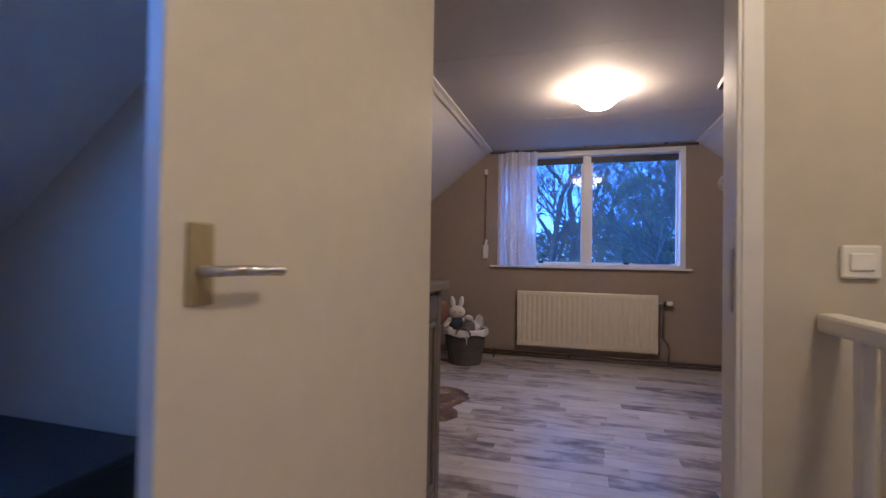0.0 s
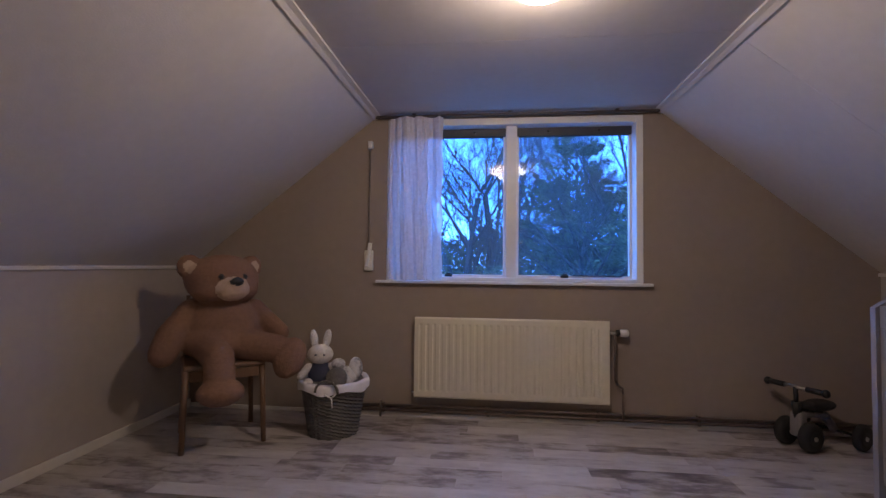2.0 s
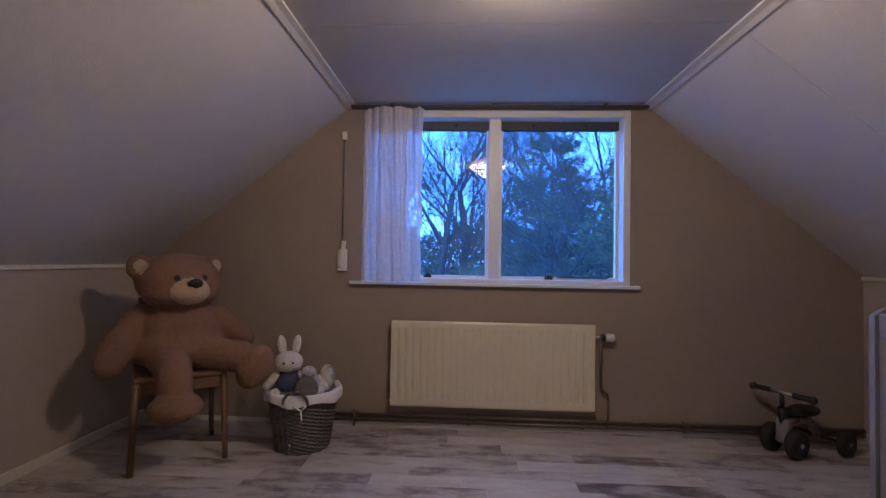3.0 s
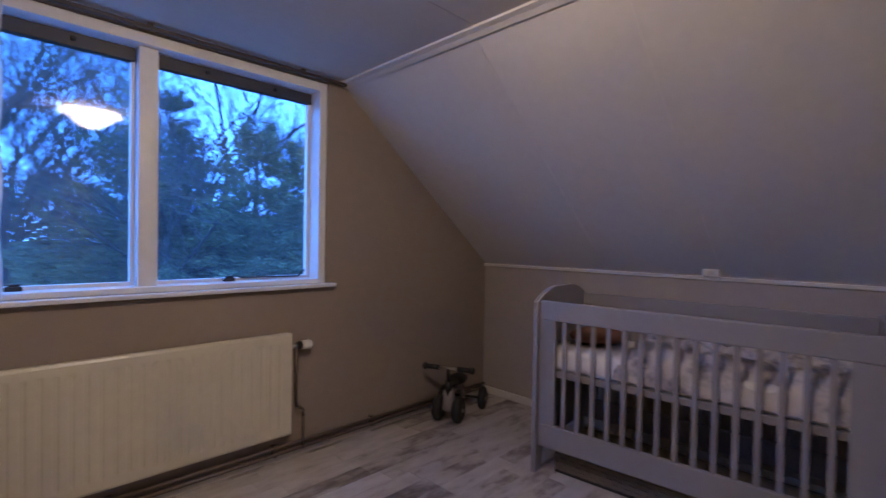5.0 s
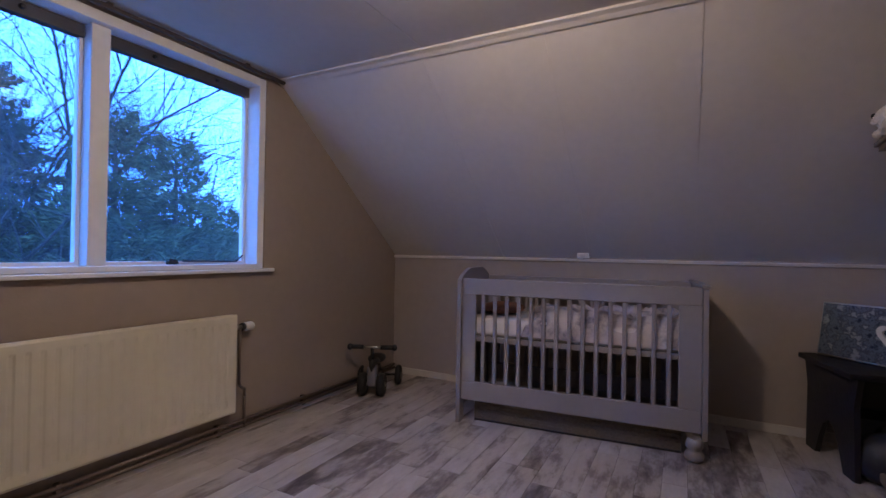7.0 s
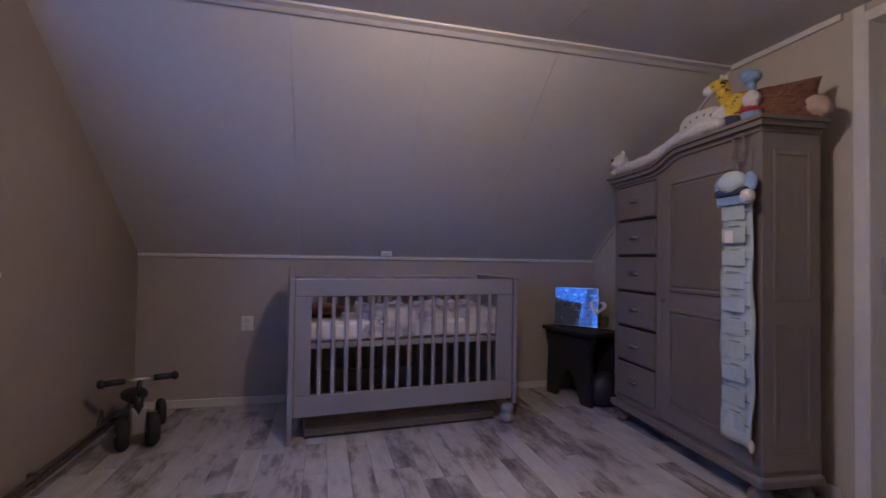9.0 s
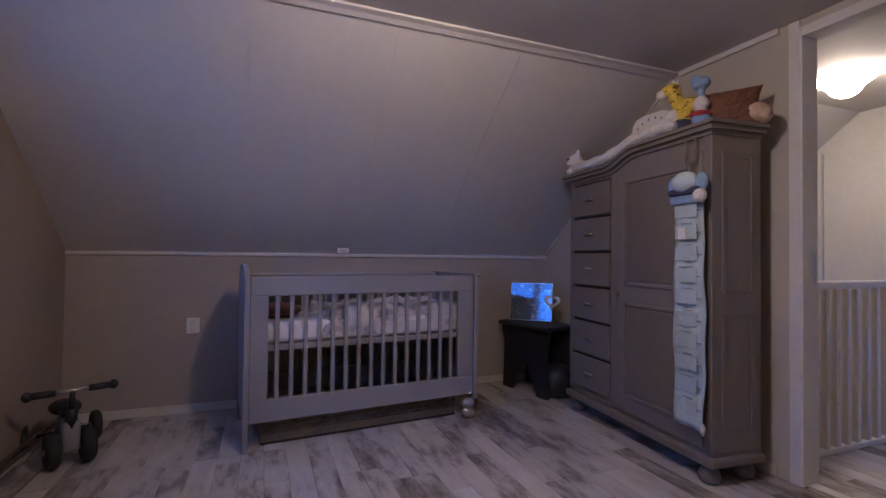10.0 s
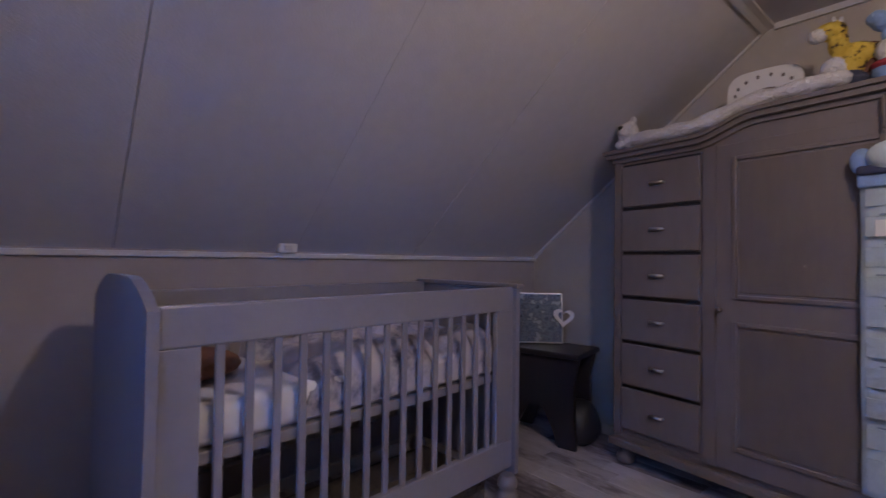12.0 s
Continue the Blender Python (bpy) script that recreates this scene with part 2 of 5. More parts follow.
def tube(bm, pts, r, seg=10, mi=0):
    for a, b in zip(pts, pts[1:]):
        rod(bm, a, b, r, seg=seg, mi=mi)
    for p in pts[1:-1]:
        ball(bm, p, (r, r, r), seg, mi)
    return bm


def structure(ob, label=""):
    return tagged(ob, label, kind="structure")


# ---- plan ----
XL, XR = -2.21, 2.92          # knee walls
CL, CR = -0.685, 1.436         # edges of the flat ceiling
KN, CE = 1.10, 2.29           # knee wall height, ceiling height
YG, YB, YP = 5.40, 1.70, 1.60 # gable wall, bedroom side and landing side of the partition
YE = -0.30                    # end of the landing
DX0, DX1, DH = -0.325, 0.68, 2.2
WX0, WX1, WZ0, WZ1 = -0.60, 1.335, 1.0, 2.262
SL = (CE - KN) / (XR - CR)
FL = -0.04                    # top of the floor


def stand(m, top):
    """A floor-standing pose: feet on the floor, the given height kept."""
    return Matrix.Translation((0, 0, FL)) @ m @ Matrix.Diagonal((1, 1, (top - FL) / top, 1))


def clip_roof(bm):
    """Cuts a wall off along the undersides of the roof slopes."""
    for cx, cz, nx in ((CR, CE + 0.06, SL), (CL, CE + 0.06, -SL)):
        bmesh.ops.bisect_plane(bm, geom=bm.verts[:] + bm.edges[:] + bm.faces[:], plane_co=(cx, 0, cz), plane_no=(nx, 0, 1), clear_outer=True)
        bmesh.ops.holes_fill(bm, edges=bm.edges[:])
    return bm


def wall_with_hole(name, y0, y1, hx0, hx1, hz0, hz1, mat, label, mat_back=None):
    bm = bmesh.new()
    lo, hi, x0, x1 = -0.1, CE + 0.05, XL - 0.1, XR + 0.1
    for b in ((x0, hx0, lo, hi), (hx1, x1, lo, hi), (hx0, hx1, lo, hz0), (hx0, hx1, hz1, hi)):
        if b[1] - b[0] > 0.001 and b[3] - b[2] > 0.001:
            piece = bmesh.new()
            box(piece, b[0], b[1], y0, y1, b[2], b[3])
            clip_roof(piece)
            me = bpy.data.meshes.new("tmp")
            piece.to_mesh(me)
            piece.free()
            bm.from_mesh(me)
            bpy.data.meshes.remove(me)
    if mat_back:
        bm.normal_update()
        for f in bm.faces:
            if f.normal.y < -0.5:
                f.material_index = 1
    return structure(link(name, bm, [mat, mat_back] if mat_back else mat), label)


wall_with_hole("wall_gable", YG, YG + 0.24, WX0, WX1, WZ0, WZ1, M_TAUPE, "taupe painted gable wall around the window")
wall_with_hole("wall_partition", YP, YB, DX0 - 0.055, DX1 + 0.055, -0.1, DH + 0.05, M_BEIGE, "beige painted partition wall around the doorway", M_BEIGE)
wall_with_hole("wall_landing_end", YE - 0.1, YE, 0, 0, 0, 0, M_TRIM, "white painted end wall of the landing")
structure(link("wall_knee_east", boxed(XR, XR + 0.1, YP + 0.1, YG, -0.1, KN), M_KNEE), "greige painted low knee wall behind the crib")
structure(link("wall_knee_west", boxed(XL - 0.1, XL, YE, YG, -0.1, KN), M_KNEE), "greige painted low knee wall under the slope")
structure(link("wall_closet", boxed(1.95, 2.03, YE, YP, -2.6, 1.95), M_TRIM), "white panelled closet wall beside the stairs")


SEAMS = ((2.84, 0.0014), (3.56, 0.0005), (4.284, 0.0014))   # joints between panels and half their width


def slope(name, sign, hole=None):
    """A roof slope of thick panels, with an opening for the roof window if wanted."""
    bm = bmesh.new()
    x_in, x_out = (CR, XR) if sign > 0 else (CL, XL)
    run = abs(x_out - x_in)
    length = math.hypot(run, CE - KN) + 0.12
    spans = [(YE - 0.1, YG + 0.24, 0, length)]
    if hole:
        y0, y1, s0, s1 = hole
        spans = [(YE - 0.1, y0, 0, length), (y1, YG + 0.24, 0, length), (y0, y1, 0, s0), (y0, y1, s1, length)]
    for y0, y1, s0, s1 in spans:
        box(bm, s0, s1, y0, y1, 0.012, 0.09)
        cuts = [y0] + [c for c, _ in SEAMS if y0 < c < y1 and sign > 0] + [y1]
        gap = dict(SEAMS)
        for a, c in zip(cuts, cuts[1:]):
            box(bm, s0, s1, a + gap.get(a, 0), c - gap.get(c, 0), 0, 0.012)
    ang = math.atan2(CE - KN, run)
    m = Matrix.Translation((x_in, 0, CE)) @ (Matrix.Rotation(ang, 4, "Y") if sign > 0 else Matrix.Rotation(-ang, 4, "Y") @ Matrix.Scale(-1, 4, (1, 0, 0)))
    bmesh.ops.transform(bm, matrix=m, verts=bm.verts[:])
    if sign < 0:
        bmesh.ops.reverse_faces(bm, faces=bm.faces[:])
    return structure(link(name, bm, M_PANEL), "off-white panelled roof slope"), m


slope_east, M_EAST = slope("ceiling_slope_east", 1)
slope_west, M_WEST = slope("ceiling_slope_west", -1, (0.2, 1.1, 0.2, 1.4))
ceil_bm = boxed(CL, CR, YE - 0.1, YG + 0.24, CE + 0.01, CE + 0.08)
for ya, yb in ((YE - 0.1, 2.898), (2.902, 4.238), (4.242, YG + 0.24)):
    box(ceil_bm, CL, CR, ya, yb, CE, CE + 0.01)
structure(link("ceiling", ceil_bm, M_PANEL), "off-white panelled ceiling")


# ---- trims of the bedroom ----
def trim(name, bm, label, mat=None):
    return structure(link(name, bm, mat or M_TRIM), label)


for nm, cx, sg in (("trim_ceiling_east", CR, 1), ("trim_ceiling_west", CL, -1)):
    trim(nm, prism(bmesh.new(), [(cx - sg * 0.028, CE - 0.0), (cx - sg * 0.028, CE - 0.012), (cx, CE - 0.02), (cx + sg * 0.026, CE - 0.036), (cx + sg * 0.032, CE - 0.022), (cx, CE)], "y", YB, YG), "narrow off-white batten along the ceiling edge", M_PANEL)
for nm, kx, sg in (("trim_knee_east", XR, -1), ("trim_knee_west", XL, 1)):
    trim(nm, boxed(min(kx, kx + sg * 0.018), max(kx, kx + sg * 0.018), YB, YG, KN - 0.03, KN - 0.006, bevel=0.004), "white batten on top of the knee wall")
    trim(nm.replace("trim_knee", "baseboard"), boxed(min(kx, kx + sg * 0.014), max(kx, kx + sg * 0.014), YB, YG, FL, FL + 0.06, bevel=0.004), "white painted skirting board")
trim("baseboard_partition", boxed(DX1 + 0.13, XR, YB, YB + 0.014, FL, FL + 0.06, bevel=0.004), "white painted skirting board")
trim("baseboard_gable", boxed(XL, XR, YG - 0.012, YG, FL, FL + 0.03, bevel=0.003), "low white skirting board under the pipes")
trim("trim_back_east", prism(bmesh.new(), [(CR, CE), (CR, CE - 0.018), (XR, KN - 0.018), (XR, KN)], "y", YB, YB + 0.014), "off-white batten along the sloping edge of the wall", M_PANEL)
trim("trim_back_ceiling", boxed(DX1 + 0.11, CR - 0.03, YB, YB + 0.02, CE - 0.03, CE), "white batten along the ceiling")

# ---- window in the gable ----
window = structure(new("window_1"), "white painted two-light window with a dusk garden outside")
GY = 5.52
fw = 0.05
for a, nm in (((WX0, WX0 + fw, WZ0, WZ1), "window_frame"), ((WX1 - fw, WX1, WZ0, WZ1), "window_frame"), ((WX0 + fw, WX1 - fw, WZ1 - 0.055, WZ1), "window_frame"),
              ((WX0 + fw, WX1 - fw, WZ0, WZ0 + 0.03), "window_frame"), ((0.325, 0.41, WZ0 + 0.03, WZ1 - 0.055), "mullion")):
    part(nm, boxed(a[0], a[1], YG + (0.05 if nm == "mullion" else 0.008), GY + 0.06, a[2], a[3], bevel=0.004), M_FRAME, window)
for x0, x1 in ((WX0 + fw, 0.325), (0.41, WX1 - fw)):
    p = part("pane", boxed(x0, x1, GY + 0.02, GY + 0.026, WZ0 + 0.03, WZ1 - 0.12), M_GLASS, window)
    p.visible_shadow = False
    v = part("vent", boxed(x0, x1, GY - 0.01, GY + 0.04, WZ1 - 0.12, WZ1 - 0.055, bevel=0.004), M_VENT, window, "dark grey ventilation grille")
    for i in (0.28, 0.72):
        xx = x0 + (x1 - x0) * i
        part("vent_knob", lathe(bmesh.new(), [(0.012, 0), (0.012, 0.016), (0.006, 0.02)], (xx, GY - 0.01, WZ1 - 0.085), 12, m=Matrix.Rotation(radians(90), 4, "X")), M_BLACK, v)
    fr = bmesh.new()
    for b in ((x0, x0 + 0.018, WZ0 + 0.03, WZ1 - 0.12), (x1 - 0.018, x1, WZ0 + 0.03, WZ1 - 0.12), (x0 + 0.018, x1 - 0.018, WZ0 + 0.03, WZ0 + 0.048)):
        box(fr, b[0], b[1], GY + 0.005, GY + 0.045, b[2], b[3])
    part("glazing_bead", fr, M_FRAME, window)
    hx = x0 + 0.42 * (x1 - x0) if x0 > 0 else -0.12
    st = bmesh.new()
    box(st, hx - 0.03, hx + 0.03, GY - 0.03, GY + 0.0, WZ0 + 0.03, WZ0 + 0.05, bevel=0.004)
    box(st, hx - 0.018, hx + 0.022, GY - 0.028, GY - 0.004, WZ0 + 0.05, WZ0 + 0.062, bevel=0.004)
    part("stay_catch", st, M_BLACK, window, "black window catch")
    if x0 > 0:
        sb = bmesh.new()
        tube(sb, [(hx + 0.06, GY - 0.015, WZ0 + 0.05), (hx + 0.42, GY - 0.02, WZ0 + 0.045), (hx + 0.46, GY - 0.03, WZ0 + 0.085)], 0.005)
        part("stay_bar", sb, M_BLACK, window, "thin black stay bar", True)
part("window_sill", boxed(WX0 - 0.075, WX1 + 0.055, YG - 0.045, YG + 0.1, WZ0 - 0.022, WZ0, bevel=0.005), M_FRAME, window)

rail = thing("curtain_rail", pose(0, YG - 0.05, CE - 0.022), "dark curtain rail under the ceiling above the window", "curtain rail")
part("track", boxed(CL + 0.0, CR - 0.0, -0.014, 0.014, -0.012, 0.008, bevel=0.004), M_RAIL, rail)
for x in (CL + 0.3, 0.35, CR - 0.3):
    part("bracket", boxed(x - 0.012, x + 0.012, -0.01, 0.05, 0.008, 0.02), M_RAIL, rail)


def curtain():
    c = thing("curtain", pose(WX0 + 0.03, YG - 0.05, 0), "sheer white voile curtain drawn aside at the window", "curtain")
    z0, z1 = 1.005, CE - 0.03
    for name, x0, w, y0, ph in (("voile", 0.0, 0.41, 0.0, 0.0), ("folded_voile", 0.085, 0.215, -0.022, 1.7)):
        bm = bmesh.new()
        n, rows = 80, 18
        grid = []
        for j in range(rows + 1):
            h = j / rows
            row = []
            for i in range(n + 1):
                u = i / n
                edge = 1.0 if 0.2 < u < 0.8 else 1.5
                y = y0 + 0.012 * edge * math.sin(u * w * 62 + ph + 0.7 * math.sin(h * 3)) + 0.004 * math.sin(u * w * 170 + h * 9)
                row.append(bm.verts.new((x0 + u * w + 0.005 * math.sin(h * 21 + ph) * (abs(u - 0.5) * 2) ** 4, y, z0 + (z1 - z0) * h)))
            grid.append(row)
        for j in range(rows):
            for i in range(n):
                f = bm.faces.new((grid[j][i], grid[j][i + 1], grid[j + 1][i + 1], grid[j + 1][i]))
                f.smooth = True
        part(name, bm, M_SHEER, c)
    return c


curtain()


def shutter_winder():
    w = thing("shutter_winder", pose(-0.735, YG, 0), "white roller shutter cord winder beside the window", "cord winder")
    part("cord_guide", boxed(-0.018, 0.018, -0.03, 0, 2.03, 2.09, bevel=0.005), M_WHITE, w)
    part("cord", rod(bmesh.new(), (0, -0.02, 1.22), (0, -0.02, 2.03), 0.005, seg=8), M_GREY, w)
    b = part("winder_case", boxed(-0.035, 0.035, -0.03, 0, 1.07, 1.23, bevel=0.008), M_WHITE, w)
    h = bmesh.new()
    box(h, -0.01, 0.02, -0.05, -0.03, 1.1, 1.29, bevel=0.006)
    bmesh.ops.rotate(h, verts=h.verts[:], cent=(0, -0.04, 1.2), matrix=Matrix.Rotation(radians(8), 3, "Y"))
    part("crank", h, M_WHITE, b)


shutter_winder()


# ---- radiator and pipes ----
def radiator():
    x0, x1, z0, z1, yf = -0.354, 1.07, 0.127, 0.727, 5.315
    r = thing("radiator", pose((x0 + x1) / 2, YG - 0.05, 0), "cream enamelled panel radiator under the window", "radiator")
    w = (x1 - x0) / 2
    yo = yf - (YG - 0.05)
    bm = bmesh.new()
    prof = [(-w, 0)]
    n = 26
    pitch = (2 * w - 0.06) / n
    for i in range(n):
        a = -w + 0.03 + i * pitch
        prof += [(a, 0), (a + pitch * 0.16, 0.0055), (a + pitch * 0.40, 0.0055), (a + pitch * 0.56, 0)]
    prof += [(w, 0)]
    zs = [(z0, 0.006), (z0 + 0.012, 0), (z0 + 0.045, 0), (z0 + 0.06, 1), (z1 - 0.06, 1), (z1 - 0.045, 0), (z1 - 0.012, 0), (z1, 0.006)]
    rows = []
    for z, q in zs:
        rows.append([bm.verts.new((x, yo + (d if q == 1 else 0) + (q if q < 1 else 0), z)) for x, d in prof])
    for a, b in zip(rows, rows[1:]):
        for i in range(len(prof) - 1):
            bm.faces.new((a[i], a[i + 1], b[i + 1], b[i]))
    part("front_panel", bm, M_RAD, r)
    part("back_panel", boxed(-w, w, yo + 0.012, yo + 0.06, z0 + 0.004, z1 - 0.004, bevel=0.005), M_RAD, r)
    for s in (-w + 0.2, w - 0.2):
        part("bracket", boxed(s - 0.015, s + 0.015, yo + 0.06, 0.05, z0 + 0.05, z1 - 0.05), M_RAD, r)
    part("air_vent", rod(bmesh.new(), (-w - 0.02, yo + 0.03, z0 + 0.03), (-w, yo + 0.03, z0 + 0.03), 0.008), M_STEEL, r)
    v = thing("radiator_valve", pose(1.07, yf + 0.03, 0.64), "white thermostatic radiator valve on a brown pipe", "radiator valve")
    part("valve_body", rod(bmesh.new(), (0.0, 0, 0), (0.06, 0, 0), 0.014), M_STEEL, v)
    part("collar", rod(bmesh.new(), (0.055, 0, 0), (0.075, 0, 0), 0.024, 0.022, 16), M_BLACK, v)
    part("knob", lathe(bmesh.new(), [(0.02, 0), (0.027, 0.008), (0.028, 0.05), (0.022, 0.062), (0.01, 0.066)], (0.075, 0, 0), 20, m=Matrix.Rotation(radians(90), 4, "Y")), M_WHITE, v)
    bm = bmesh.new()
    tube(bm, [(0.045, 0, 0), (0.045, 0, -0.34), (0.06, 0.01, -0.37), (0.1, 0.015, -0.4), (0.105, 0.02, -0.44), (0.105, 0.02, -0.64)], 0.0085)
    part("riser_pipe", bm, M_PIPE, v, "brown painted riser pipe", True)
    p = thing("heating_pipes", pose(0, YG - 0.03, FL), "pair of brown painted heating pipes along the skirting", "pipe")
    for z, yy in ((0.05, 0), (0.085, 0.004)):
        part("pipe", rod(bmesh.new(), (-0.85, yy, z), (XR - 0.02, yy, z), 0.011, seg=14), M_PIPE, p)
    for x in (-0.6, 0.2, 1.0, 1.7, 2.4):
        part("pipe_clip", boxed(x - 0.012, x + 0.012, -0.005, 0.03, 0.032, 0.102, bevel=0.003), M_PIPE, p)
    part("riser", rod(bmesh.new(), (-0.62, 0, 0.0), (-0.62, 0, 0.12), 0.009), M_PIPE, p)


radiator()


# ---- ceiling lamps ----
def ceiling_lamp(name, x, y, mat, r, label):
    l = thing(name, pose(x, y, CE), label, "ceiling lamp")
    part("base_plate", lathe(bmesh.new(), [(r * 0.8, -0.012), (r * 0.8, 0)], seg=36), M_WHITE, l)
    part("shade", lathe(bmesh.new(), [(0.01, -0.15), (r * 0.22, -0.146), (r * 0.42, -0.13), (r * 0.55, -0.105), (r * 0.62, -0.085), (r * 0.8, -0.06), (r * 0.94, -0.048), (r, -0.03), (r * 0.97, -0.016), (r * 0.8, -0.013)], seg=40), mat, l, "lit opal glass shade")


ceiling_lamp("ceiling_lamp", 0.405, 3.61, M_LAMP, 0.215, "lit round opal glass ceiling lamp")
ceiling_lamp("ceiling_lamp", 1.02, 0.70, M_LAMP2, 0.155, "lit round opal glass lamp on the landing ceiling")


# ---- doorway ----
bulb = new("bulb", bulb_data)
bulb.location = (0.405, 3.61, CE - 0.075)


def doorway():
    d = structure(new("door_1"), "cream painted door standing open onto the landing")
    for x0, x1 in ((DX0 - 0.055, DX0), (DX1, DX1 + 0.055)):
        part("door_frame", boxed(x0, x1, YP - 0.012, YB + 0.012, FL, DH + 0.05, bevel=0.004), M_TRIM, d)
        s = 1 if x0 > 0 else -1
        xa = x1 if s > 0 else x0
        for ya, yb in ((YB, YB + 0.016), (YP - 0.016, YP)):
            part("architrave", boxed(min(xa - s * 0.045, xa + s * 0.008), max(xa - s * 0.045, xa + s * 0.008), ya, yb, FL, CE - 0.003, bevel=0.005), M_TRIM, d)
    part("door_frame", boxed(DX0, DX1, YP - 0.012, YB + 0.012, DH, DH + 0.05, bevel=0.004), M_TRIM, d)
    part("hinge_post", boxed(DX0 - 0.02, -0.192, YP - 0.04, YP - 0.017, FL, DH + 0.05, bevel=0.004), M_TRIM, d)
    part("threshold", boxed(DX0, DX1, YP + 0.02, YB - 0.02, FL, FL + 0.012, bevel=0.004), M_TRIM, d)
    leaf = part("door_leaf", boxed(0, 0.83, -0.04, 0, FL + 0.012, DH - 0.005, bevel=0.003), M_DOOR, d)
    leaf.matrix_basis = pose(-0.152, YP - 0.055, 0, 0, 0, -100.3)
    for s, yy in ((1, 0.0), (-1, -0.04)):
        hb = bmesh.new()
        box(hb, 0.745, 0.79, min(yy, yy + s * 0.008), max(yy, yy + s * 0.008), 1.005, 1.135, bevel=0.003)
        part("escutcheon", hb, M_BRASS, leaf, "matt brass escutcheon plate")
        lv = bmesh.new()
        rod(lv, (0.768, yy, 1.06), (0.768, yy + s * 0.05, 1.06), 0.009)
        tube(lv, [(0.768, yy + s * 0.05, 1.06), (0.73, yy + s * 0.056, 1.061), (0.645, yy + s * 0.052, 1.058)], 0.0085)
        part("lever", lv, M_STEEL, leaf, "brushed steel lever handle", True)
    for z in (0.25, 1.05, 1.9):
        part("hinge", rod(bmesh.new(), (-0.18, YP - 0.049, z), (-0.18, YP - 0.049, z + 0.09), 0.008), M_STEEL, d)
    part("strike_plate", boxed(DX1 - 0.003, DX1 + 0.001, YP + 0.01, YP + 0.035, 0.95, 1.12), M_STEEL, d)


doorway()

# ---- landing ----
sw = thing("light_switch", pose(0.952, YP, 1.09), "white plastic light switch on the landing wall", "light switch")
part("plate", boxed(-0.042, 0.042, -0.012, 0, -0.042, 0.042, bevel=0.006), M_WHITE, sw)
part("rocker", boxed(-0.026, 0.026, -0.018, -0.011, -0.022, 0.022, bevel=0.004), M_WHITE, sw)


def banister():
    b = thing("banister", stand(pose(0.89, 0, 0), 0.96), "white painted banister with square balusters round the stairwell", "banister")
    part("handrail", boxed(-0.03, 0.03, -0.25, YP, 0.915, 0.96, bevel=0.01), M_TRIM, b)
    part("bottom_rail", boxed(-0.02, 0.02, -0.25, YP, 0.0, 0.03, bevel=0.004), M_TRIM, b)
    y = -0.15
    while y < YP - 0.05:
        part("baluster", boxed(-0.014, 0.014, y - 0.018, y + 0.018, 0.03, 0.915, bevel=0.003), M_TRIM, b)
        y += 0.1


banister()
stairs = thing("staircase", pose(0.92, 0, 0), "brown wooden stairs going down below the landing", "staircase")
for i in range(9):
    part("tread", boxed(0.0, 1.0, 1.55 - 0.2 * (i + 1) - 0.03, 1.55 - 0.2 * i, -0.19 * (i + 1) - 0.035, -0.19 * (i + 1), bevel=0.006), M_STAIR, stairs)
structure(link("floor_below", boxed(0.0, 2.1, YE - 0.1, YB, -2.62, -2.55), M_STAIR), "brown wooden floor below the stairs")
structure(link("wall_stairwell", boxed(0.78, 0.86, YE, YP, -2.55, -0.105), M_TRIM), "white painted stairwell wall")
structure(link("wall_stairwell_end", boxed(0.86, 1.95, YE - 0.08, YE, -2.55, -0.105), M_TRIM), "white painted stairwell wall")
structure(link("wall_stairwell_north", boxed(0.86, 1.95, YP, YP + 0.08, -2.55, -0.105), M_TRIM), "white painted stairwell wall")
d2 = structure(new("door_2"), "white closed bedroom door at the end of the landing")
part("door_leaf", boxed(1.0, 1.68, YE, YE + 0.03, FL + 0.01, 1.95, bevel=0.003), M_TRIM, d2)
for x in (0.94, 1.69):
    part("architrave", boxed(x, x + 0.055, YE, YE + 0.045, FL, 2.0, bevel=0.004), M_TRIM, d2)

chest = thing("low_chest", pose(-1.65, 1.33, FL), "dark stained low wooden chest on the landing", "chest")
part("body", boxed(-0.44, 0.44, -0.2, 0.22, 0.04, 0.4, bevel=0.008), M_BLACKWOOD, chest)
part("lid", boxed(-0.46, 0.46, -0.22, 0.24, 0.4, 0.43, bevel=0.008), M_BLACKWOOD, chest)
for sx in (-0.38, 0.38):
    for sy in (-0.15, 0.17):
        part("foot", boxed(sx - 0.03, sx + 0.03, sy - 0.03, sy + 0.03, 0, 0.04), M_BLACKWOOD, chest)

# roof window over the landing
w2 = structure(new("window_2"), "white roof window in the slope over the landing")
for a in ((0.2, 0.24, 0.2, 1.1), (1.36, 1.4, 0.2, 1.1), (0.24, 1.36, 0.2, 0.24), (0.24, 1.36, 1.06, 1.1)):
    bm = boxed(a[0], a[1], a[2], a[3], -0.01, 0.1, bevel=0.004)
    bmesh.ops.transform(bm, matrix=M_WEST, verts=bm.verts[:])
    bmesh.ops.reverse_faces(bm, faces=bm.faces[:])
    part("window_frame", bm, M_FRAME, w2)
bm = boxed(0.24, 1.36, 0.24, 1.06, 0.05, 0.056)
bmesh.ops.transform(bm, matrix=M_WEST, verts=bm.verts[:])
bmesh.ops.reverse_faces(bm, faces=bm.faces[:])
part("pane", bm, M_GLASS, w2).visible_shadow = False


# ---- wardrobe ----
WD_W, WD_D = 1.25, 0.31
WARD = pose(0.81, 1.824, 0, 0, 0, -4.7)   # back corner beside the doorway


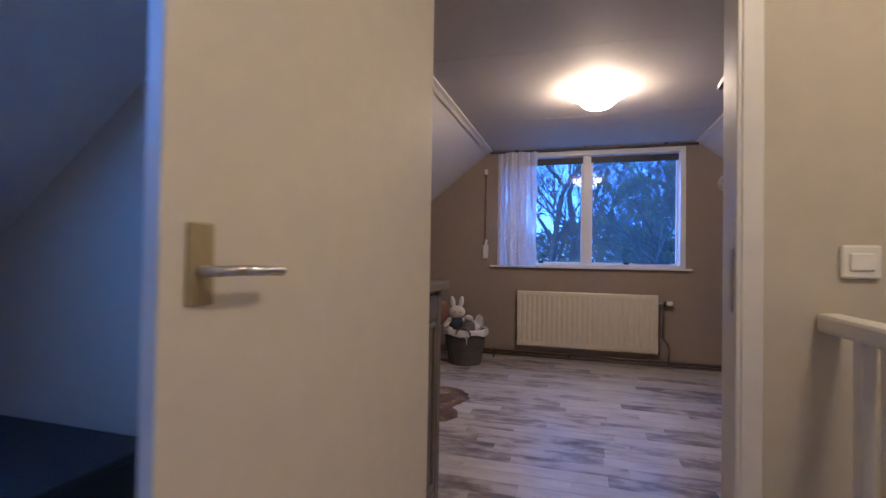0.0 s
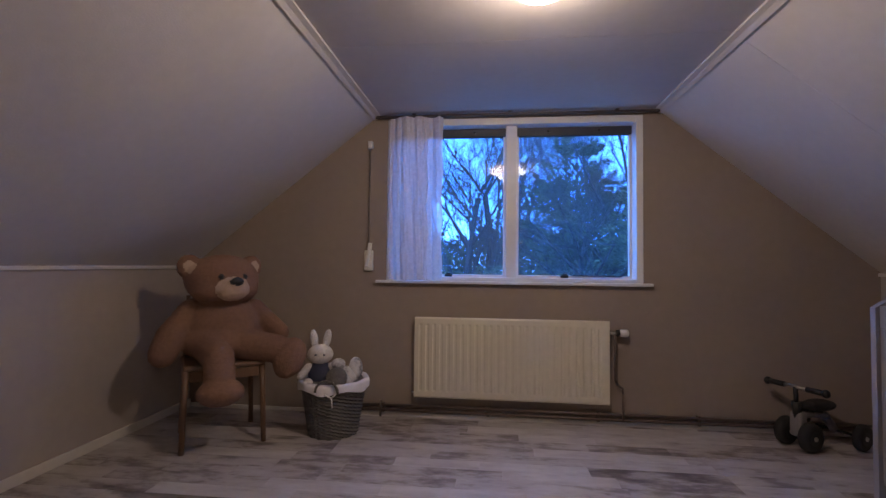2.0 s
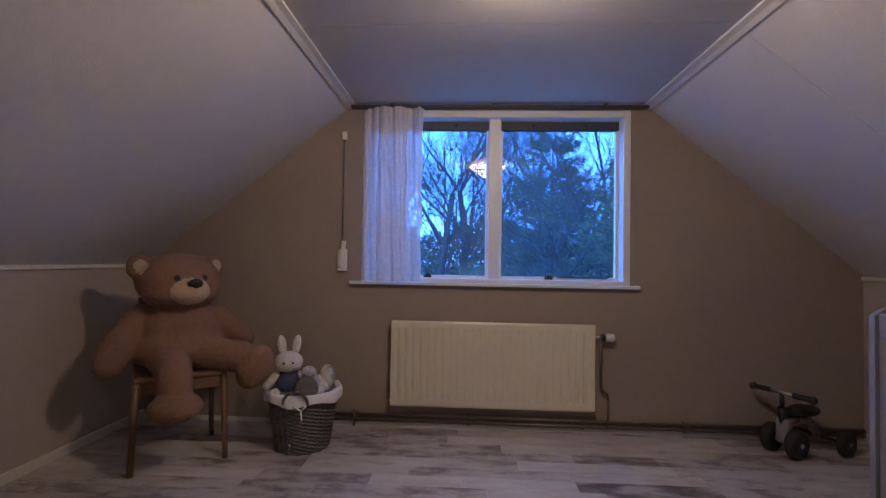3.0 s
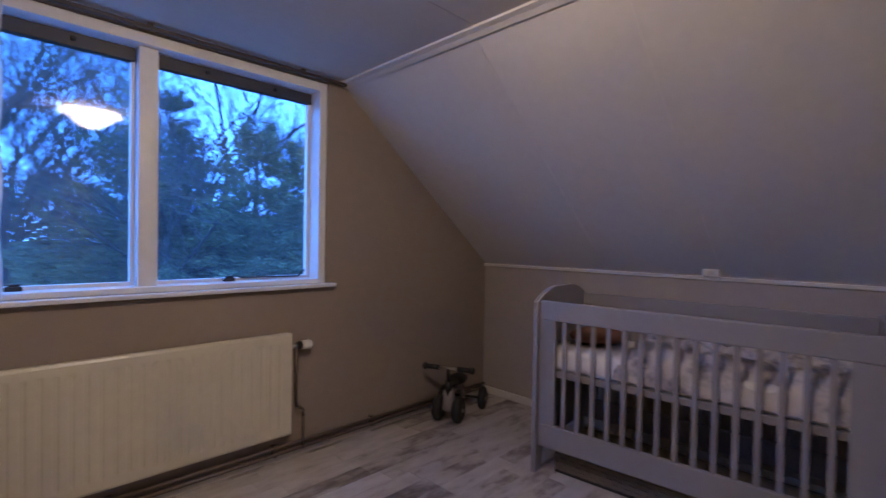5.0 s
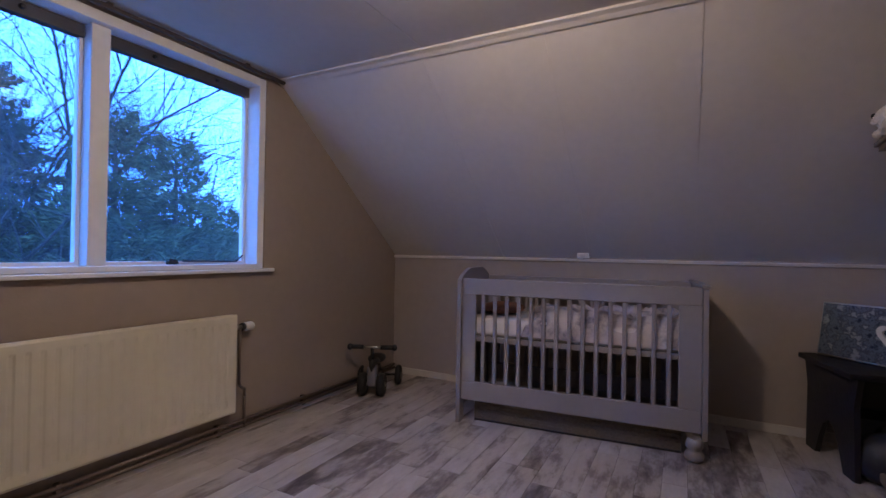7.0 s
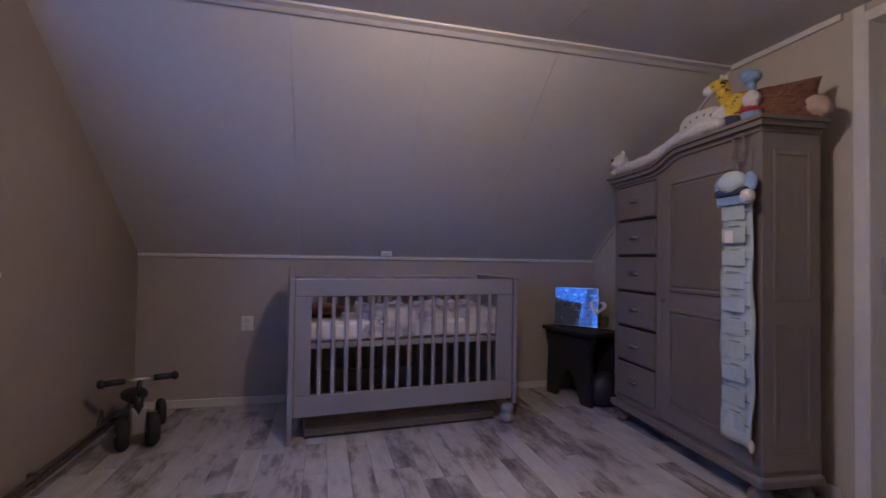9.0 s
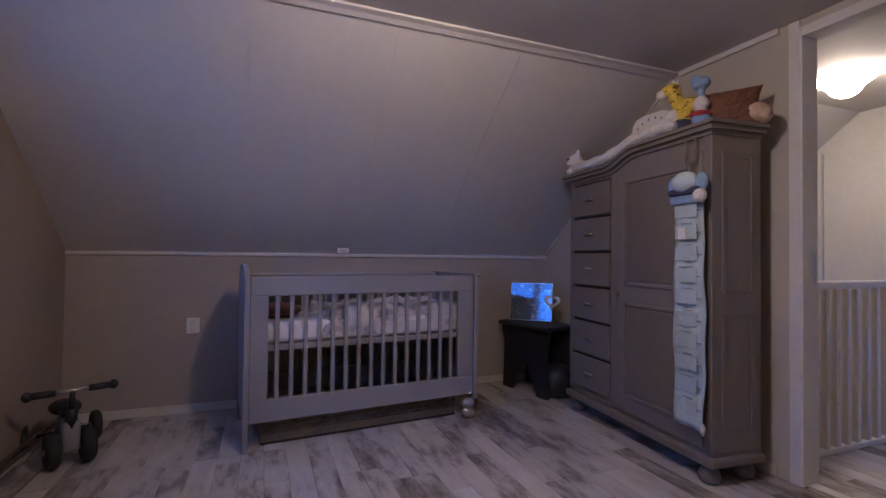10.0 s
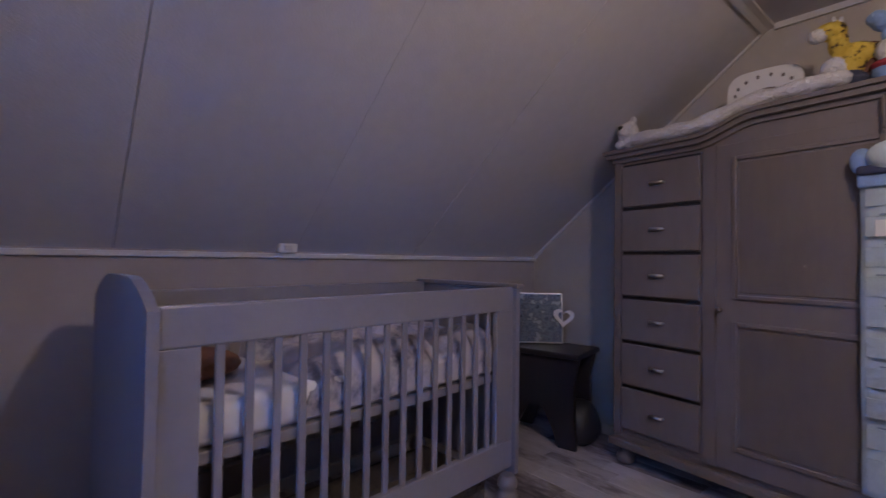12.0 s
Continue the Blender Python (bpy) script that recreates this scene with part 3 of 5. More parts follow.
def wardrobe():
    w = thing("wardrobe", stand(WARD, 1.75), "grey-brown painted wardrobe with one door and six drawers", "wardrobe")
    W, D = WD_W, WD_D
    dx = W - 0.475                      # where the drawers start
    zl, zr = 1.665, 1.735                # top over the drawers and over the door
    part("side_panel", boxed(0, 0.022, 0, D, 0.14, zr - 0.03), M_GREY, w)
    part("side_panel", boxed(W - 0.022, W, 0, D, 0.14, zl - 0.02), M_GREY, w)
    for z0, z1 in ((0.24, 0.83), (0.93, 1.62)):
        bm = bmesh.new()
        for b in ((0.05, 0.075, z0, z1), (D - 0.075, D - 0.05, z0, z1), (0.075, D - 0.075, z0, z0 + 0.025), (0.075, D - 0.075, z1 - 0.025, z1)):
            box(bm, -0.008, 0.0, b[0], b[1], b[2], b[3], bevel=0.003)
        part("side_moulding", bm, M_GREY, w)
    part("back_panel", boxed(0.022, W - 0.022, 0, 0.01, 0.14, zl - 0.02), M_GREY, w)
    part("divider", boxed(dx - 0.06, dx, 0.01, D + 0.012, 0.16, zl - 0.03, bevel=0.004), M_GREY, w)
    part("stile", boxed(W - 0.04, W + 0.004, 0.01, D + 0.012, 0.16, zl - 0.03, bevel=0.004), M_GREY, w)
    part("stile", boxed(-0.004, 0.05, 0.01, D + 0.012, 0.16, zr - 0.03, bevel=0.004), M_GREY, w)
    part("bottom_board", boxed(0.022, W - 0.022, 0.01, D, 0.14, 0.165), M_GREY, w)
    pl = boxed(-0.025, W + 0.025, -0.0, D + 0.035, 0.095, 0.14, bevel=0.012, seg=3)
    part("plinth", pl, M_GREY, w)
    # serpentine cornice
    prof = []
    for i in range(41):
        x = -0.05 + (W + 0.10) * i / 40
        t = min(1, max(0, (x - (dx - 0.25)) / 0.28))
        z = zr + (zl - zr) * t * t * (3 - 2 * t)
        prof.append((x, z))
    for a, b, dd in ((-0.035, -0.012, 0.02), (-0.012, 0.012, 0.045), (0.012, 0.03, 0.06)):
        bm = bmesh.new()
        ins = 0.06 - dd
        pts = [(min(max(x, -0.05 + ins), W + 0.05 - ins), z) for x, z in prof]
        prism(bm, [(x, z + a) for x, z in pts] + [(x, z + b) for x, z in reversed(pts)], "y", -0.0, D + dd, mi=0)
        part("cornice", bm, M_GREY, w)
    fr = [(min(max(x, 0.0), W), z) for x, z in prof]
    part("frieze", prism(bmesh.new(), [(x, z - 0.03) for x, z in fr] + [(W, 1.615), (0, 1.615)], "y", 0.012, D + 0.006), M_GREY, w)
    # arched rail over the door and the door itself
    d = part("door", boxed(0.052, dx - 0.062, D - 0.01, D + 0.014, 0.168, 1.63, bevel=0.003), M_GREY, w)
    x0, x1 = 0.052, dx - 0.062
    for z0, z1 in ((0.26, 0.83), (0.93, 1.57)):
        bm = bmesh.new()
        xa, xb = x0 + 0.07, x1 - 0.07
        for b in ((xa, xa + 0.02, z0, z1), (xb - 0.02, xb, z0, z1), (xa + 0.02, xb - 0.02, z0, z0 + 0.02), (xa + 0.02, xb - 0.02, z1 - 0.02, z1)):
            box(bm, b[0], b[1], D + 0.012, D + 0.024, b[2], b[3], bevel=0.004)
        part("panel_moulding", bm, M_GREY, d)
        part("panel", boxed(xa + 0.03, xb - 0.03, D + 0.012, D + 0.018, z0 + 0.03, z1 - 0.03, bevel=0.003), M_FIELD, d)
    part("knob", ball(bmesh.new(), (x1 - 0.02, D + 0.03, 0.88), (0.013, 0.018, 0.013), 14), M_GREY, d)
    part("drawer_frame", boxed(dx, W - 0.04, D - 0.008, D + 0.001, 0.168, zl - 0.035), M_GREY, w)
    h = (zl - 0.05 - 0.19) / 6
    for i in range(6):
        z0 = 0.19 + i * h
        dr = part("drawer_front", boxed(dx + 0.012, W - 0.045, D - 0.01, D + 0.018, z0 + 0.008, z0 + h - 0.012, bevel=0.006), M_GREY, w)
        # the shade between drawers is a solid black strip over the drawer frame
        part("gap_shade", boxed(dx + 0.014, W - 0.047, D - 0.012, D + 0.004, z0 + h - 0.01, z0 + h + 0.004), M_BLACKWOOD, dr, "black strip standing in for the shade in the gap above the drawer")
        xc = (dx + W - 0.03) / 2
        bm = bmesh.new()
        rod(bm, (xc - 0.035, D + 0.034, z0 + h / 2), (xc + 0.035, D + 0.034, z0 + h / 2), 0.008, seg=10)
        for s in (-0.03, 0.03):
            rod(bm, (xc + s, D + 0.016, z0 + h / 2), (xc + s, D + 0.034, z0 + h / 2), 0.007, seg=8)
        part("handle", bm, M_STEEL, dr, "small worn metal drawer pull")
    for x in (0.05, W - 0.05):
        for y in (0.06, D - 0.03):
            part("bun_foot", lathe(bmesh.new(), [(0.025, 0), (0.045, 0.012), (0.052, 0.035), (0.046, 0.06), (0.03, 0.072), (0.04, 0.096)], (x, y, 0), 18), M_GREY, w)
    return w


wardrobe()


# ---- crib ----
CRIB = stand(pose(2.042, 4.278, 0, 0, 0, -85.2), 0.95)
M_SHEET = material("white_cotton_sheet", (0.72, 0.70, 0.72), 0.9, vary=0.06, scale=8, bump=0.5, bump_scale=14)
M_DUVET = ramp_material("grey_patterned_cotton", [(0.36, (0.13, 0.13, 0.18)), (0.44, (0.36, 0.34, 0.38)), (0.52, (0.54, 0.50, 0.52)), (0.7, (0.60, 0.56, 0.56))], 0.9, 7.0, (1, 1, 1), 0, 0.4)
M_TOYBROWN = material("brown_knitted_cotton", (0.22, 0.10, 0.065), 0.9, vary=0.3, scale=20, bump=0.5)
M_TRAY = material("brown_grey_wicker", (0.16, 0.13, 0.10), 0.85, vary=0.3, scale=14, bump=0.5)


def crib():
    L, W, H = 1.49, 0.64, 0.95
    c = thing("crib", CRIB, "light grey painted baby crib with vertical bars", "crib")

    def end(x, legs):
        bm = bmesh.new()
        pts = [(-0.015, 0.0 if legs else 0.12)]
        if legs:
            pts += [(0.06, 0.0), (0.075, 0.15), (W - 0.075, 0.15), (W - 0.06, 0.0)]
        pts += [(W + 0.015, 0.0 if legs else 0.12), (W + 0.015, H - 0.01)]
        for i in range(1, 16 if legs else 1):
            u = i / 16
            pts.append((W + 0.015 - (W + 0.03) * u, H - 0.01 + 0.075 * min(1, math.sin(math.pi * u) * 1.25) ** 0.8))
        pts.append((-0.015, H - 0.01))
        prism(bm, pts, "x", x - 0.014, x + 0.014)
        return part("end_panel", bm, M_CRIB, c)
    end(0.0, True)
    end(L, False)
    part("end_cap", boxed(L - 0.026, L + 0.024, -0.03, W + 0.03, H - 0.008, H + 0.014, bevel=0.007, seg=3), M_CRIB, c)
    for y0 in (0.0, W - 0.03):
        s = part("top_rail", boxed(0.016, L - 0.016, y0, y0 + 0.03, 0.845, H, bevel=0.006), M_CRIB, c)
        part("bottom_rail", boxed(0.016, L - 0.016, y0, y0 + 0.03, 0.15, 0.275, bevel=0.006), M_CRIB, c)
        part("stile", boxed(0.016, 0.115, y0 + 0.002, y0 + 0.028, 0.275, 0.845, bevel=0.003), M_CRIB, c)
        part("stile", boxed(L - 0.135, L - 0.016, y0 + 0.002, y0 + 0.028, 0.275, 0.845, bevel=0.003), M_CRIB, c)
        n = 15
        for i in range(n):
            x = 0.115 + (L - 0.25) * (i + 0.62) / (n + 0.24)
            part("bar", boxed(x - 0.0125, x + 0.0125, y0 + 0.008, y0 + 0.022, 0.27, 0.85, bevel=0.003, seg=1), M_CRIB, c)
    part("mattress_base", boxed(0.016, L - 0.016, 0.034, W - 0.034, 0.535, 0.57, bevel=0.004), M_CRIB, c)
    for y in (0.0, W - 0.03):
        f = part("bun_foot", lathe(bmesh.new(), [(0.03, 0), (0.048, 0.012), (0.052, 0.035), (0.042, 0.055), (0.034, 0.064), (0.046, 0.078), (0.046, 0.1), (0.03, 0.125)], (L - 0.05, y, 0), 18), M_CRIB, c)
    # bedding
    m = thing("crib_mattress", CRIB @ pose(0.03, 0.04, 0.57), "white sheeted crib mattress", "mattress")
    bm = boxed(0, L - 0.06, 0, W - 0.08, 0, 0.12, bevel=0.035, seg=4)
    part("sheet", bm, M_SHEET, m, smooth=True)
    q = thing("baby_quilt", CRIB @ pose(0.0, 0.0, 0.69), "crumpled grey and white patterned baby quilt in the crib", "quilt")
    bm = bmesh.new()
    nx, ny = 70, 30
    g = []
    for i in range(nx + 1):
        row = []
        for j in range(ny + 1):
            x, y = 0.42 + (L - 0.49) * i / nx, 0.045 + (W - 0.09) * j / ny
            z = 0.02 + 0.045 * noise.noise((x * 5, y * 6, 1.3)) + 0.035 * (1 - abs(noise.noise((x * 9 + y * 5, y * 7, 4.0))) * 3) + 0.015
            edge = min(1, j / 3, i / 3)
            z = z * edge - (1 - edge) * 0.10
            y2 = y if j > 2 else 0.036
            row.append(bm.verts.new((x, y2, z)))
        g.append(row)
    for i in range(nx):
        for j in range(ny):
            f = bm.faces.new((g[i][j], g[i + 1][j], g[i + 1][j + 1], g[i][j + 1]))
            f.smooth = True
    part("cover", bm, M_DUVET, q)
    p = thing("crib_cushion", CRIB @ pose(0.2, 0.4, 0.74), "brown and pink knitted cushion in the crib", "cushion")
    part("cushion", ball(bmesh.new(), (0, 0, -0.012), (0.16, 0.2, 0.042), 24), M_TOYBROWN, p)

    t = thing("underbed_tray", CRIB @ pose(0.0, 0.025, 0), "brown-grey woven storage tray under the crib", "storage tray")
    part("tray_side", boxed(0.09, 1.38, 0.46, 0.475, 0.012, 0.13), M_TRAY, t)
    for x in (0.09, 1.365):
        part("tray_side", boxed(x, x + 0.015, 0.075, 0.46, 0.012, 0.13), M_TRAY, t)
    part("tray_bottom", boxed(0.105, 1.365, 0.075, 0.46, 0.012, 0.02), M_TRAY, t)
    bm = bmesh.new()
    cols, rws = 86, 5
    for i in range(cols):
        for j in range(rws):
            x, z = 0.09 + 1.29 * i / cols, 0.014 + 0.116 * j / rws
            d = 0.004 if (i // 2 + j) % 2 else 0.0
            box(bm, x, x + 1.29 / cols, 0.06 - d, 0.075, z, z + 0.116 / rws - 0.002)
    part("woven_front", bm, M_TRAY, t)
    # black strip in place of the shadow line where the tray meets the floor
    part("shadow_strip", boxed(0.09, 1.38, 0.055, 0.08, 0.0, 0.012), M_BLACKWOOD, t)


crib()


# ---- soft materials ----
M_FUR = material("brown_plush", (0.235, 0.128, 0.082), 0.95, vary=0.16, scale=10, bump=0.7, bump_scale=130)
M_FURCREAM = material("cream_plush", (0.50, 0.36, 0.26), 0.95, vary=0.12, scale=12, bump=0.4, bump_scale=260)
M_PLUSHWHITE = material("white_plush", (0.70, 0.66, 0.62), 0.95, vary=0.12, scale=14, bump=0.9, bump_scale=120)
M_PLUSHGREY = ramp_material("grey_flecked_plush", [(0.4, (0.22, 0.21, 0.22)), (0.5, (0.5, 0.48, 0.47)), (0.6, (0.62, 0.6, 0.58))], 0.95, 14)
M_WICKER = material("grey_wicker", (0.13, 0.12, 0.115), 0.7, vary=0.3, scale=20, bump=0.5, bump_scale=90)
M_NAVY = material("dark_blue_cloth", (0.045, 0.05, 0.09), 0.9, vary=0.2, bump=0.3)
M_BLUECLOTH = material("pale_blue_cloth", (0.23, 0.34, 0.52), 0.9, vary=0.15, bump=0.4, bump_scale=60)
M_STRIP = material("pale_printed_cloth", (0.47, 0.55, 0.56), 0.85, vary=0.08, scale=8, bump=0.5, bump_scale=18)
M_VINYL = material("clear_vinyl_pocket", (0.46, 0.535, 0.555), 0.15, vary=0.1, scale=8, bump=0.6, bump_scale=25, coat=0.6)
M_INK = material("grey_print", (0.2, 0.24, 0.28), 0.8)
M_YELLOW = ramp_material("spotted_yellow_plush", [(0.43, (0.05, 0.03, 0.02)), (0.46, (0.62, 0.42, 0.05)), (0.7, (0.70, 0.50, 0.08))], 0.9, 30)
M_RED = material("red_cloth", (0.38, 0.04, 0.05), 0.9, vary=0.2)
M_RUST = material("rust_brown_fur", (0.19, 0.085, 0.05), 0.95, vary=0.45, scale=22, bump=1.0, bump_scale=90)
M_COLLAGE = ramp_material("glossy_blue_collage_print", [(0.36, (0.05, 0.07, 0.11)), (0.46, (0.22, 0.27, 0.33)), (0.53, (0.10, 0.12, 0.16)), (0.6, (0.42, 0.46, 0.48))], 0.07, 16, bump=0.0)
M_COLLAGE.node_tree.nodes["Principled BSDF"].inputs["Metallic"].default_value = 0.3   # metallic share added to strengthen the window's reflection in the picture
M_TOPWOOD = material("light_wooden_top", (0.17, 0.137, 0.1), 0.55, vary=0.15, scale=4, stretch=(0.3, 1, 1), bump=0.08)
M_CRATE = material("brown_grey_fabric_box", (0.095, 0.078, 0.066), 0.95, vary=0.06, scale=40, bump=0.15)
M_HIDE = ramp_material("brown_and_white_cowhide", [(0.40, (0.05, 0.03, 0.022)), (0.50, (0.15, 0.085, 0.055)), (0.56, (0.30, 0.23, 0.17)), (0.62, (0.55, 0.5, 0.45))], 0.9, 1.9, bump=0.5)


# ---- dresser by the door ----
def dresser():
    W, D, H = 1.2, 0.40, 0.982
    d = thing("dresser", stand(pose(-0.285 - W, YB + 0.022, 0), H), "grey-brown painted dresser with a light wooden top", "dresser")
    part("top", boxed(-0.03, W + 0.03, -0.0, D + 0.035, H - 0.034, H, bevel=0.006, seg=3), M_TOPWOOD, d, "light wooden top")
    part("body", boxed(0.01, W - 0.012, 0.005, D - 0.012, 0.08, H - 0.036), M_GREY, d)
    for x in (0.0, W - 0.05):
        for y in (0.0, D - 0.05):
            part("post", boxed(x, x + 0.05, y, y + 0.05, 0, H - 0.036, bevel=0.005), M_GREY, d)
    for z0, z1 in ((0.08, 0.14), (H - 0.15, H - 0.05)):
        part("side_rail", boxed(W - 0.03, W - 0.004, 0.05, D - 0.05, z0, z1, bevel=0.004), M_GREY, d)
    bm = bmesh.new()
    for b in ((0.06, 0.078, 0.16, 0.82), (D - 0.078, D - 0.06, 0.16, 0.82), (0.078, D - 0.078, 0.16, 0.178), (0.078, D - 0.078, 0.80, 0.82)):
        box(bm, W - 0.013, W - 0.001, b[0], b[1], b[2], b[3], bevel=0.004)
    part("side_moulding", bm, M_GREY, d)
    for r in range(3):
        for cidx in range(2):
            x0 = 0.06 + cidx * 0.545
            z0 = 0.12 + r * 0.265
            f = part("drawer_front", boxed(x0, x0 + 0.53, D - 0.015, D + 0.008, z0, z0 + 0.25, bevel=0.006), M_GREY, d)
            part("knob", ball(bmesh.new(), (x0 + 0.265, D + 0.02, z0 + 0.125), (0.014, 0.016, 0.014), 12), M_STEEL, f)
    b = thing("storage_box", pose(-0.545, YB + 0.155, H), "brown-grey fabric storage box on the dresser", "storage box")
    part("body", boxed(-0.22, 0.2, -0.12, 0.13, 0, 0.11, bevel=0.02, seg=3), M_CRATE, b)
    part("rim", boxed(-0.225, 0.205, -0.125, 0.135, 0.1, 0.115, bevel=0.006), M_CRATE, b)
    w = thing("wipes_pack", pose(-0.49, YB + 0.13, H + 0.115), "white soft pack of wipes on the storage box", "wipes pack")
    part("pack", boxed(-0.14, 0.12, -0.07, 0.07, 0, 0.03, bevel=0.013, seg=3), M_WHITE, w)
    part("flap", boxed(-0.05, 0.03, -0.035, 0.035, 0.028, 0.038, bevel=0.004), M_WHITE, w)


dresser()


# ---- rug ----
def cowhide():
    r = thing("cowhide_rug", pose(-1.17, 3.55, FL + 0.002, 0, 0, 12), "brown and white cowhide rug lying on the planks", "rug")
    bm = bmesh.new()
    rings = []
    rnd = random.Random(3)
    seg = 96
    outline = []
    for i in range(seg):
        a = 2 * math.pi * i / seg
        lobes = 0.16 * max(0, math.cos(2 * (a - 0.75))) ** 3 + 0.14 * max(0, math.cos(2 * (a + 0.75))) ** 3
        outline.append(0.52 + lobes + 0.03 * math.sin(7 * a) + 0.05 * noise.noise((math.cos(a) * 2, math.sin(a) * 2, 0.5)) + rnd.uniform(-0.012, 0.012))
    for k in (0.25, 0.5, 0.75, 0.93, 1.0):
        h = 0.012 if k < 0.95 else 0.0
        rings.append([bm.verts.new((1.15 * outline[i] * k * math.cos(2 * math.pi * i / seg), 0.82 * outline[i] * k * math.sin(2 * math.pi * i / seg),
                                    h * (1 + 0.6 * noise.noise((i * 0.3, k * 6, 0))))) for i in range(seg)])
    for a, b in zip(rings, rings[1:]):
        for i in range(seg):
            f = bm.faces.new((a[i], a[(i + 1) % seg], b[(i + 1) % seg], b[i]))
            f.smooth = True
    bm.faces.new(rings[0])
    part("hide", bm, M_HIDE, r)


cowhide()


# ---- chair with the bear ----
CHAIR = stand(pose(-1.572, 4.805, 0, 0, 0, 37.6), 1.15)


def chair():
    c = thing("wooden_chair", CHAIR, "brown stained wooden chair under the plush bear", "chair")
    for x in (-0.22, 0.22):
        part("leg", rod(bmesh.new(), (x * 1.07, -0.215, 0), (x, -0.19, 0.50), 0.016, 0.019), M_WOODCHAIR, c)
        part("leg", rod(bmesh.new(), (x * 1.02, 0.22, 0), (x * 0.95, 0.19, 0.48), 0.016, 0.019), M_WOODCHAIR, c)
        part("back_post", rod(bmesh.new(), (x * 0.95, 0.19, 0.48), (x * 0.9, 0.25, 0.9), 0.017, 0.014), M_WOODCHAIR, c)
        part("side_rail", boxed(x - 0.012, x + 0.012, -0.18, 0.18, 0.41, 0.47, bevel=0.004), M_WOODCHAIR, c)
    part("seat", boxed(-0.235, 0.235, -0.215, 0.215, 0.475, 0.505, bevel=0.012, seg=3), M_WOODCHAIR, c)
    part("front_rail", boxed(-0.2, 0.2, -0.2, -0.18, 0.41, 0.472, bevel=0.004), M_WOODCHAIR, c)
    part("back_rail", boxed(-0.2, 0.2, 0.21, 0.232, 0.78, 0.88, bevel=0.006), M_WOODCHAIR, c)


chair()


def melt(bm, voxel, rounds, fuzz, seeds=()):
    """Fuses overlapping volumes into one soft skin; seeds (centre, radius, slot) colour the faces near them."""
    src = bpy.data.meshes.new("volumes")
    bm.to_mesh(src)
    bm.free()
    tmp = new("volumes", src)
    rm = tmp.modifiers.new("fuse", "REMESH")
    rm.mode, rm.voxel_size = "VOXEL", voxel
    sm = tmp.modifiers.new("soften", "SMOOTH")
    sm.factor, sm.iterations = 0.5, rounds
    skin = bpy.data.meshes.new_from_object(tmp.evaluated_get(bpy.context.evaluated_depsgraph_get()))
    bpy.data.objects.remove(tmp)
    bpy.data.meshes.remove(src)
    out = bmesh.new()
    out.from_mesh(skin)
    bpy.data.meshes.remove(skin)
    out.normal_update()
    for v in out.verts:
        v.co += v.normal * fuzz * (noise.noise(v.co * 55) + 0.6 * noise.noise(v.co * 140))
    for f in out.faces:
        f.smooth = True
        c = f.calc_center_median()
        f.material_index = 0
        for p, r, slot in seeds:
            d = c - Vector(p)
            if (d.x / r[0]) ** 2 + (d.y / r[1]) ** 2 + (d.z / r[2]) ** 2 < 1:
                f.material_index = slot
    return out


def limb(bm, a, b, r0, r1, mi=0):
    rod(bm, a, b, r0, r1, 18, mi, False)
    ball(bm, a, (r0, r0, r0), 18, mi)
    ball(bm, b, (r1, r1, r1), 18, mi)


